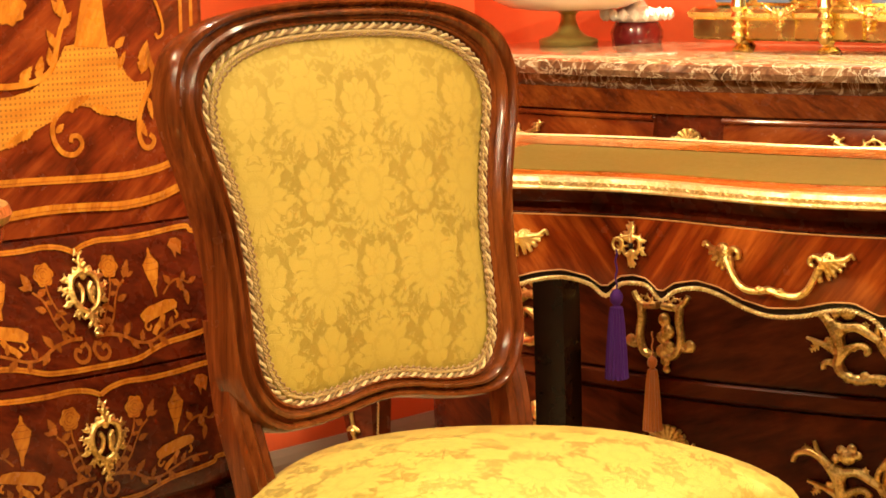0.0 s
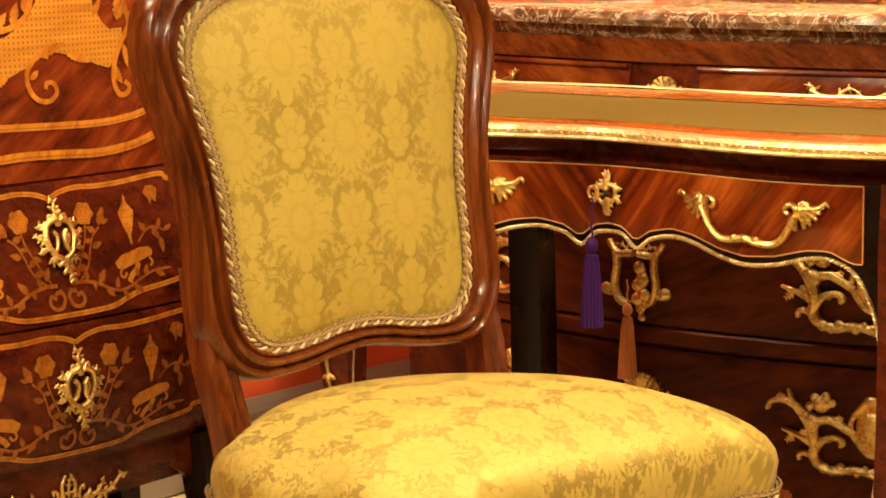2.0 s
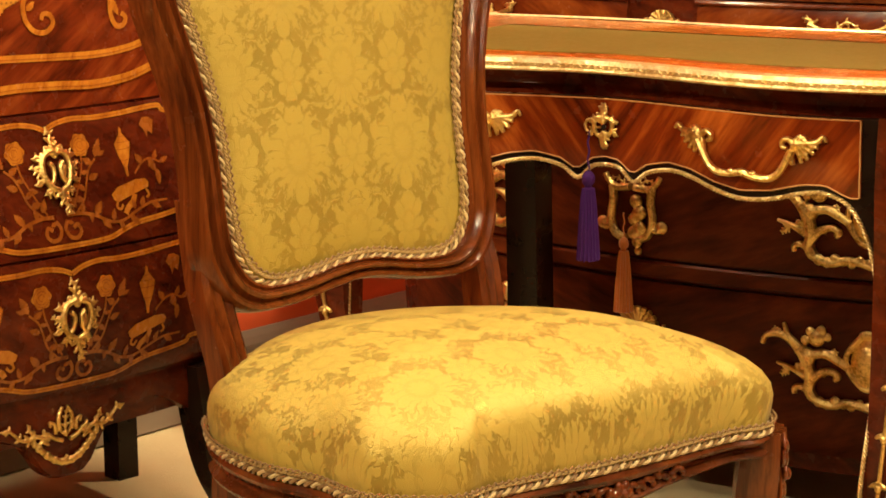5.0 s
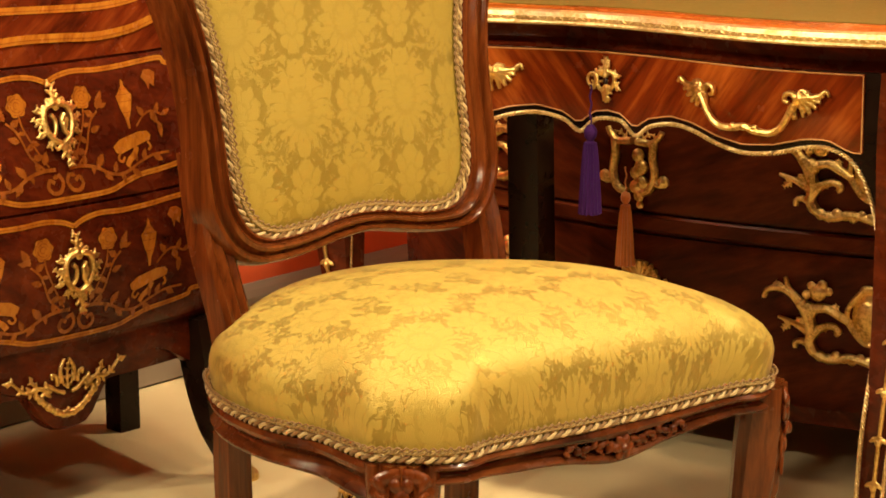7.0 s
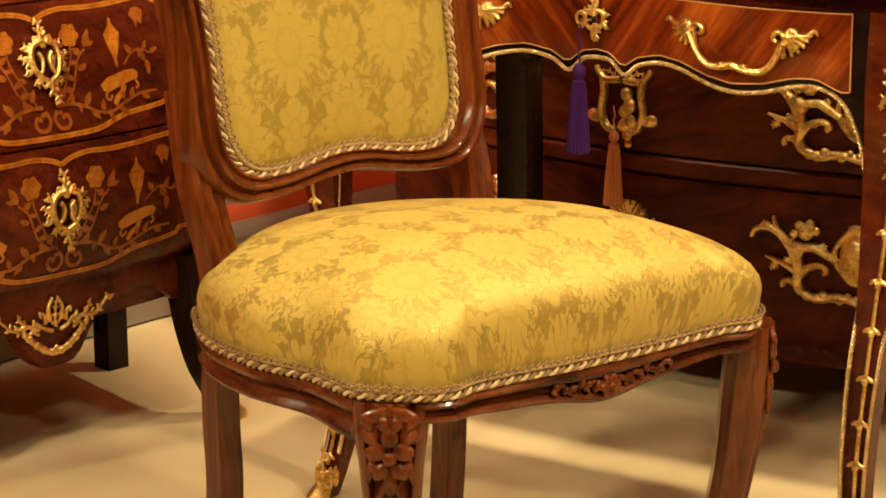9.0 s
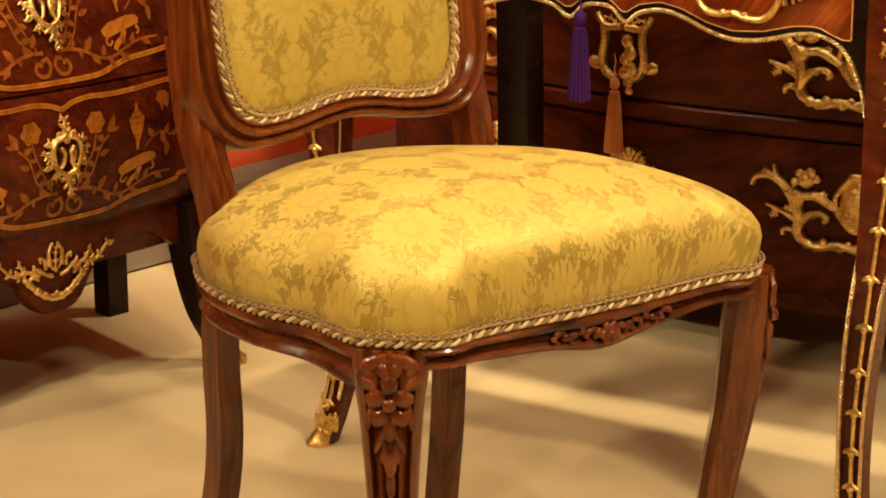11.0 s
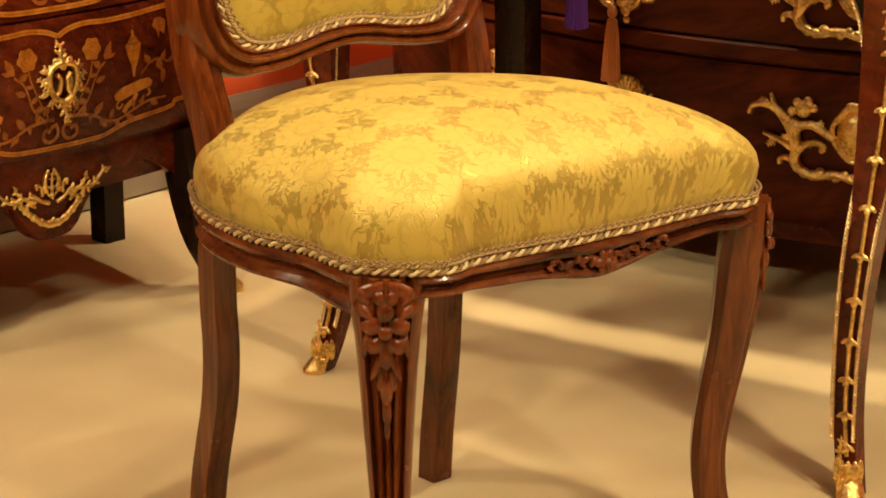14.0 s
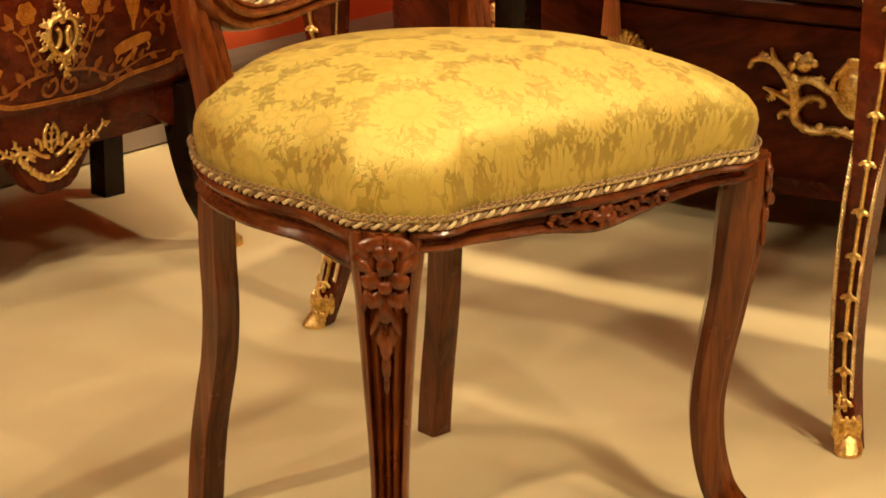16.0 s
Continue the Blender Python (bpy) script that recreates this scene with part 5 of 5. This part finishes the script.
def tassel(name, m, length, head, skirt, rise, material, label):
    top = thing(name, m, label, "tassel")
    bm = bmesh.new()
    tube(bm, [(0.0012 * math.sin(z * 300), 0, z) for z in np.linspace(0.0, rise, 14)], 0.0012, 6)
    part("hanging_cord", bm, material, top)
    bm = bmesh.new()
    lathe(bm, [(0.001, 0.002), (head * 0.55, 0.0), (head * 0.95, -head * 0.6), (head, -head * 1.1), (head * 0.9, -head * 1.7), (head * 0.55, -head * 2.1), (head * 0.50, -head * 2.3), (head * 0.9, -head * 2.5), (head * 0.95, -head * 2.7)], sides=18)
    part("knot", bm, material, top)
    bm = bmesh.new()
    rows = []
    start = -head * 2.5
    for t in np.linspace(0, 1, 9):
        r = head * 0.85 + (skirt - head * 0.85) * t ** 0.7
        rows.append([((r + 0.0009 * math.cos(k * math.pi)) * math.cos(k * math.tau / 36), (r + 0.0009 * math.cos(k * math.pi)) * math.sin(k * math.tau / 36), start - (length + start) * t - (0.0015 * math.sin(k * 2.3) if t == 1 else 0)) for k in range(36)])
    loft(bm, rows)
    part("fringe", bm, material, top)
    return top


tassel("purple_tassel", DESK @ pose(-0.012, desk_front(0) - 0.026, 0.641), 0.112, 0.0085, 0.0145, 0.052, PURPLE, "purple silk tassel hanging from the desk's key")


def commode_mounts(parent):
    for s in (-1, 1):
        for zz in (0.203, 0.423):
            w = lambda cx, cy: (s * ((0.214 if s > 0 else 0.175) + (cx - 60) * 0.000435), zz + (1085 - cy) * 0.000347)
            p = lambda x, z: Vector((x, com_face(x, z) - 0.014, z))
            bm = bmesh.new()
            # u, v: places on the mount, to the right and down
            at = lambda u, v: w((u - 240) / 0.958 + 70, (v - 720) / 0.9 + 815)
            def st(pts, a, b):
                stroke(bm, p, [at(*q) for q in pts], a, b)
            st([(365, 745), (330, 705), (290, 690), (250, 702), (236, 735)], 0.0095, 0.0052)
            st([(352, 728), (325, 690), (312, 642)], 0.0078, 0.0040)
            st([(365, 735), (392, 790), (402, 850), (396, 900), (412, 938)], 0.0125, 0.0105)
            st([(398, 765), (450, 752), (492, 775), (530, 802)], 0.0105, 0.0072)
            st([(385, 852), (340, 826), (285, 806)], 0.0085, 0.0032)
            st([(402, 880), (428, 840), (468, 822), (496, 838), (484, 856)], 0.0092, 0.0060)
            st([(398, 912), (368, 895), (346, 905), (346, 926)], 0.0075, 0.0052)
            st([(405, 932), (440, 954), (480, 960), (520, 945), (560, 950), (600, 965), (630, 970)], 0.0090, 0.0070)
            for k in range(8):
                boss(bm, p, *at(430 + 27 * k, 950 + 9 * math.sin(k * 2.1)), 0.0092 - 0.0004 * k, None, 0, 0.8)
            for cu, cv, r in ((425, 692, 0.0140), (402, 668, 0.0075), (440, 660, 0.0080), (460, 685, 0.0070), (385, 705, 0.0075), (392, 770, 0.0150)):
                boss(bm, p, *at(cu, cv), r, None, 0, 0.75)
            for cu, cv, du, dv in ((300, 695, -25, -28), (330, 826, -30, 30), (430, 842, 30, -22), (372, 800, -20, 30), (470, 765, 20, -30)):
                acanthus(bm, p, [at(cu, cv), at(cu + du * 0.6, cv + dv * 0.6), at(cu + du, cv + dv)], 0.011, 3)
            handle = cast(part("drawer_mount", bm, GILT, parent, "gilt bronze branch and shield drawer mount"))
            bm = bmesh.new()
            cx, cz = w(430, 880)
            q = lambda x, z: Vector((x, com_face(x, z) - 0.008, z))
            blob(bm, q(cx, cz), (0.029, 0.007, 0.037), (0, 0, 0), 3)
            tube(bm, [q(cx + 0.030 * math.cos(a) * (1 + 0.06 * math.cos(4 * a)), cz + 0.040 * math.sin(a) * (1 + 0.06 * math.cos(4 * a))) for a in np.linspace(0, math.tau, 48, endpoint=False)], 0.0045, 7, True)
            blob(bm, p(cx, cz + 0.002), (0.016, 0.006, 0.023), (0, 0, 0), 2)
            blob(bm, q(cx, cz + 0.043), (0.014, 0.006, 0.007), (0, 0, 0), 2)
            cast(part("shield", bm, GILT, handle))
    p = lambda x, z: Vector((x - 0.009, com_face(x, z) - 0.012, z))
    bm = bmesh.new()
    for s in (-1, 1):
        stroke(bm, p, [(s * 0.004, 0.512), (s * 0.030, 0.510), (s * 0.044, 0.520), (s * 0.050, 0.530)], 0.008, 0.0055)
        stroke(bm, p, [(s * 0.036, 0.512), (s * 0.034, 0.490), (s * 0.038, 0.462), (s * 0.030, 0.438), (s * 0.010, 0.430)], 0.0085, 0.008)
        stroke(bm, p, [(s * 0.036, 0.452), (s * 0.048, 0.446), (s * 0.054, 0.452)], 0.006, 0.008)
        boss(bm, p, s * 0.054, 0.452, 0.0105)
        acanthus(bm, p, [(s * 0.012, 0.512), (s * 0.026, 0.524), (s * 0.040, 0.522)], 0.010, 3)
    for x, z, r in ((0.008, 0.490, 0.010), (0.014, 0.472, 0.011), (0.004, 0.462, 0.009), (0.016, 0.448, 0.010), (0.004, 0.440, 0.010), (0.010, 0.426, 0.008), (0.012, 0.412, 0.006)):
        boss(bm, p, x, z, r * 1.15)
    lock = cast(part("lock_mount", bm, GILT, parent, "gilt bronze lyre-shaped lock mount"))
    for cx, cz, n, r in ((0.030, 0.768, 7, 0.022), (0.000, 0.292, 9, 0.036)):
        bm = bmesh.new()
        q = lambda x, z: Vector((cx + x, com_face(cx + x, cz + z) - 0.009, cz + z))
        for k in range(n):
            a = math.pi * (0.06 + 0.88 * k / (n - 1))
            stroke(bm, q, [(0, -0.006), (0.55 * r * math.cos(a), 0.5 * r * math.sin(a)), (r * math.cos(a), r * 0.85 * math.sin(a))], 0.0025, 0.0058, 3)
        for s in (-1, 1):
            stroke(bm, q, [(0, -0.008), (s * r * 0.6, -0.012), (s * r * 1.2, -0.004), (s * r * 1.3, 0.006)], 0.006, 0.0035)
        cast(part("shell_mount", bm, GILT, parent, "gilt bronze shell mount"))
    for s in (-1, 1):
        bm = bmesh.new()
        q = lambda x, z: Vector((s * x, com_face(x, z) - 0.012, z))
        stroke(bm, q, [(0.27, 0.776), (0.30, 0.764), (0.33, 0.768), (0.36, 0.764), (0.39, 0.776)], 0.005, 0.005)
        for x in (0.27, 0.39):
            acanthus(bm, q, [(x, 0.770), (x + 0.008, 0.778), (x - 0.010, 0.784)], 0.014, 3)
        acanthus(bm, q, [(0.31, 0.766), (0.33, 0.780), (0.35, 0.768)], 0.012, 3)
        cast(part("drawer_pull", bm, GILT, parent, "gilt bronze leafy drawer pull"))


commode_mounts(COM)
tassel("orange_tassel", COMMODE_AT @ pose(-0.013, com_face(0, 0.43) - 0.028, 0.433), 0.116, 0.0080, 0.0150, 0.040, ORANGE, "orange silk tassel hanging from the commode's key")

# ---------------------------------------------------------------- what stands on the marble, and beside the cabinet
CREAM = plain("cream_porcelain", (0.86, 0.78, 0.62), 0.18, 0, 0.06, 30, 0.0002, 0.5)
GREEN_GILT = plain("olive_gilt", (0.42, 0.34, 0.10), 0.35, 0.6, 0.3, 60)
WHITE = plain("white_porcelain", (0.85, 0.84, 0.80), 0.15, 0, 0.05, 40, 0.0002, 0.5)
BLUE = plain("blue_porcelain", (0.16, 0.24, 0.50), 0.15, 0, 0.3, 60, 0.0002, 0.5)
OXBLOOD = plain("oxblood_lacquer", (0.16, 0.012, 0.012), 0.2, 0, 0.2, 30, 0.0002, 0.5)
SHELF = 0.8886


def tazza():
    top = thing("footed_dish", COMMODE_AT @ pose(-0.476, 0.380, SHELF), "cream porcelain dish on an olive-gilt foot on the marble", "dish")
    bm = bmesh.new()
    lathe(bm, [(0.001, 0.0), (0.052, 0.0), (0.054, 0.006), (0.050, 0.011), (0.034, 0.015), (0.020, 0.026), (0.013, 0.045), (0.014, 0.055), (0.022, 0.060), (0.001, 0.061)], sides=32)
    part("foot", bm, GREEN_GILT, top, "olive-gilt turned foot")
    bm = bmesh.new()
    lathe(bm, [(0.001, 0.060), (0.060, 0.061), (0.105, 0.067), (0.135, 0.080), (0.152, 0.098), (0.156, 0.106), (0.150, 0.106), (0.130, 0.090), (0.095, 0.076), (0.001, 0.072)], sides=40)
    part("bowl", bm, CREAM, top, "wide shallow cream bowl")


def white_basket():
    top = thing("porcelain_basket", COMMODE_AT @ pose(-0.392, 0.475, SHELF), "pierced white porcelain basket with a finial beside the clock", "basket")
    bm = bmesh.new()
    lathe(bm, [(0.001, 0.0), (0.045, 0.0), (0.048, 0.02), (0.040, 0.038), (0.001, 0.040)], sides=24)
    part("base", bm, OXBLOOD, top, "dark red lacquer base")
    bm = bmesh.new()
    lathe(bm, [(0.001, 0.036), (0.046, 0.040), (0.058, 0.046), (0.060, 0.052), (0.048, 0.058), (0.020, 0.066), (0.010, 0.082), (0.004, 0.094), (0.001, 0.098)], sides=24)
    bowl = part("basket", bm, WHITE, top, "white beaded basket")
    for k in range(18):
        a = k * math.tau / 18
        bm = bmesh.new()
        blob(bm, (0.060 * math.cos(a), 0.060 * math.sin(a), 0.052), (0.009, 0.009, 0.012), (0, 0, 0), 1)
        part("bead", bm, WHITE, bowl)


def clock():
    top = thing("mantel_clock", COMMODE_AT @ pose(0.100, 0.375, SHELF), "gilt bronze mantel clock with blue porcelain panels on turned feet", "clock")
    w, d = 0.255, 0.085
    bm = bmesh.new()
    rows = []
    for z, g in ((0.018, -0.006), (0.022, 0.0), (0.052, 0.0), (0.056, 0.006), (0.064, 0.008), (0.070, 0.002), (0.074, -0.006)):
        pts = []
        for x, y in ((-1, -1), (-0.62, -1), (-0.56, -1.18), (-0.30, -1.18), (-0.24, -1), (0.24, -1), (0.30, -1.18), (0.56, -1.18), (0.62, -1), (1, -1), (1, 1), (-1, 1)):
            pts.append((x * (w + g), y * (d + g), z))
        rows.append(pts)
    loft(bm, rows)
    plinth = part("plinth", bm, POLISHED, top, "stepped gilt bronze plinth", False)
    for x, y in ((-0.235, 0.05), (-0.155, -0.090), (0.005, -0.090), (0.155, -0.090), (0.235, 0.05)):
        bm = bmesh.new()
        lathe(bm, [(0.001, 0.0), (0.017, 0.0), (0.019, 0.004), (0.014, 0.009), (0.007, 0.012), (0.009, 0.018), (0.007, 0.020), (0.001, 0.020)], (x, y, 0), 18)
        part("foot", bm, POLISHED, top)
    for x in (-0.155, 0.005, 0.155):
        bm = bmesh.new()
        lathe(bm, [(0.001, 0.012), (0.007, 0.016), (0.012, 0.026), (0.007, 0.034), (0.012, 0.042), (0.007, 0.050), (0.013, 0.058), (0.009, 0.066), (0.014, 0.074), (0.010, 0.092), (0.001, 0.095)], (x, -0.106, 0), 16)
        part("baluster", bm, POLISHED, top)
    q = lambda x, z: Vector((x, -0.108, z))
    for x in (-0.075, 0.085):
        bm = bmesh.new()
        for s in (-1, 1):
            acanthus(bm, q, [(x, 0.060), (x + s * 0.018, 0.068), (x + s * 0.036, 0.082)], 0.014, 4)
        for k in range(3):
            boss(bm, q, x, 0.060 - 0.010 * k, 0.008 - 0.0015 * k, None, 0, 1.0)
        cast(part("swag", bm, POLISHED, plinth, "gilt bronze swag with a drop"))
    bm = bmesh.new()
    box(bm, (-0.22, -0.075, 0.074), (0.22, 0.075, 0.105), 0.004)
    box(bm, (-0.10, -0.070, 0.105), (0.10, 0.070, 0.30), 0.006)
    lathe(bm, [(0.105, 0.30), (0.10, 0.315), (0.07, 0.335), (0.02, 0.350), (0.001, 0.37)], (0, 0, 0), 24)
    part("case", bm, POLISHED, top)
    for x in (-0.185, -0.105, 0.105, 0.185):
        bm = bmesh.new()
        box(bm, (x - 0.030, -0.082, 0.080), (x + 0.030, -0.074, 0.101), 0.002)
        panel = part("porcelain_panel", bm, BLUE, top, "blue and white porcelain panel")
    bm = bmesh.new()
    lathe(bm, [(0.001, 0.0), (0.065, 0.0), (0.070, 0.006), (0.001, 0.010)], (0, 0, 0), 32)
    dial = part("dial", bm, WHITE, top, "white enamel dial")
    dial.matrix_basis = pose(0, -0.068, 0.215, 90, 0, 0)


def side_table():
    top = thing("pedestal_table", Matrix.Translation((-0.578, 2.2, 0)), "small round mahogany pedestal table with a gilt rim", "table")
    bm = bmesh.new()
    lathe(bm, [(0.001, 0.775), (0.10, 0.778), (0.118, 0.790), (0.120, 0.806), (0.112, 0.812), (0.001, 0.812)], sides=40)
    board = part("tabletop", bm, ROSEWOOD, top)
    bm = bmesh.new()
    lathe(bm, [(0.117, 0.808), (0.125, 0.810), (0.128, 0.818), (0.124, 0.827), (0.117, 0.829), (0.111, 0.822), (0.113, 0.811)], sides=48)
    part("gallery", bm, BRASS, board, "gilt rim")
    bm = bmesh.new()
    lathe(bm, [(0.001, 0.0), (0.10, 0.0), (0.105, 0.015), (0.07, 0.03), (0.03, 0.06), (0.018, 0.15), (0.026, 0.35), (0.018, 0.50), (0.016, 0.70), (0.035, 0.775), (0.001, 0.777)], sides=28)
    part("pillar", bm, ROSEWOOD, top)


tazza()
white_basket()
clock()
side_table()
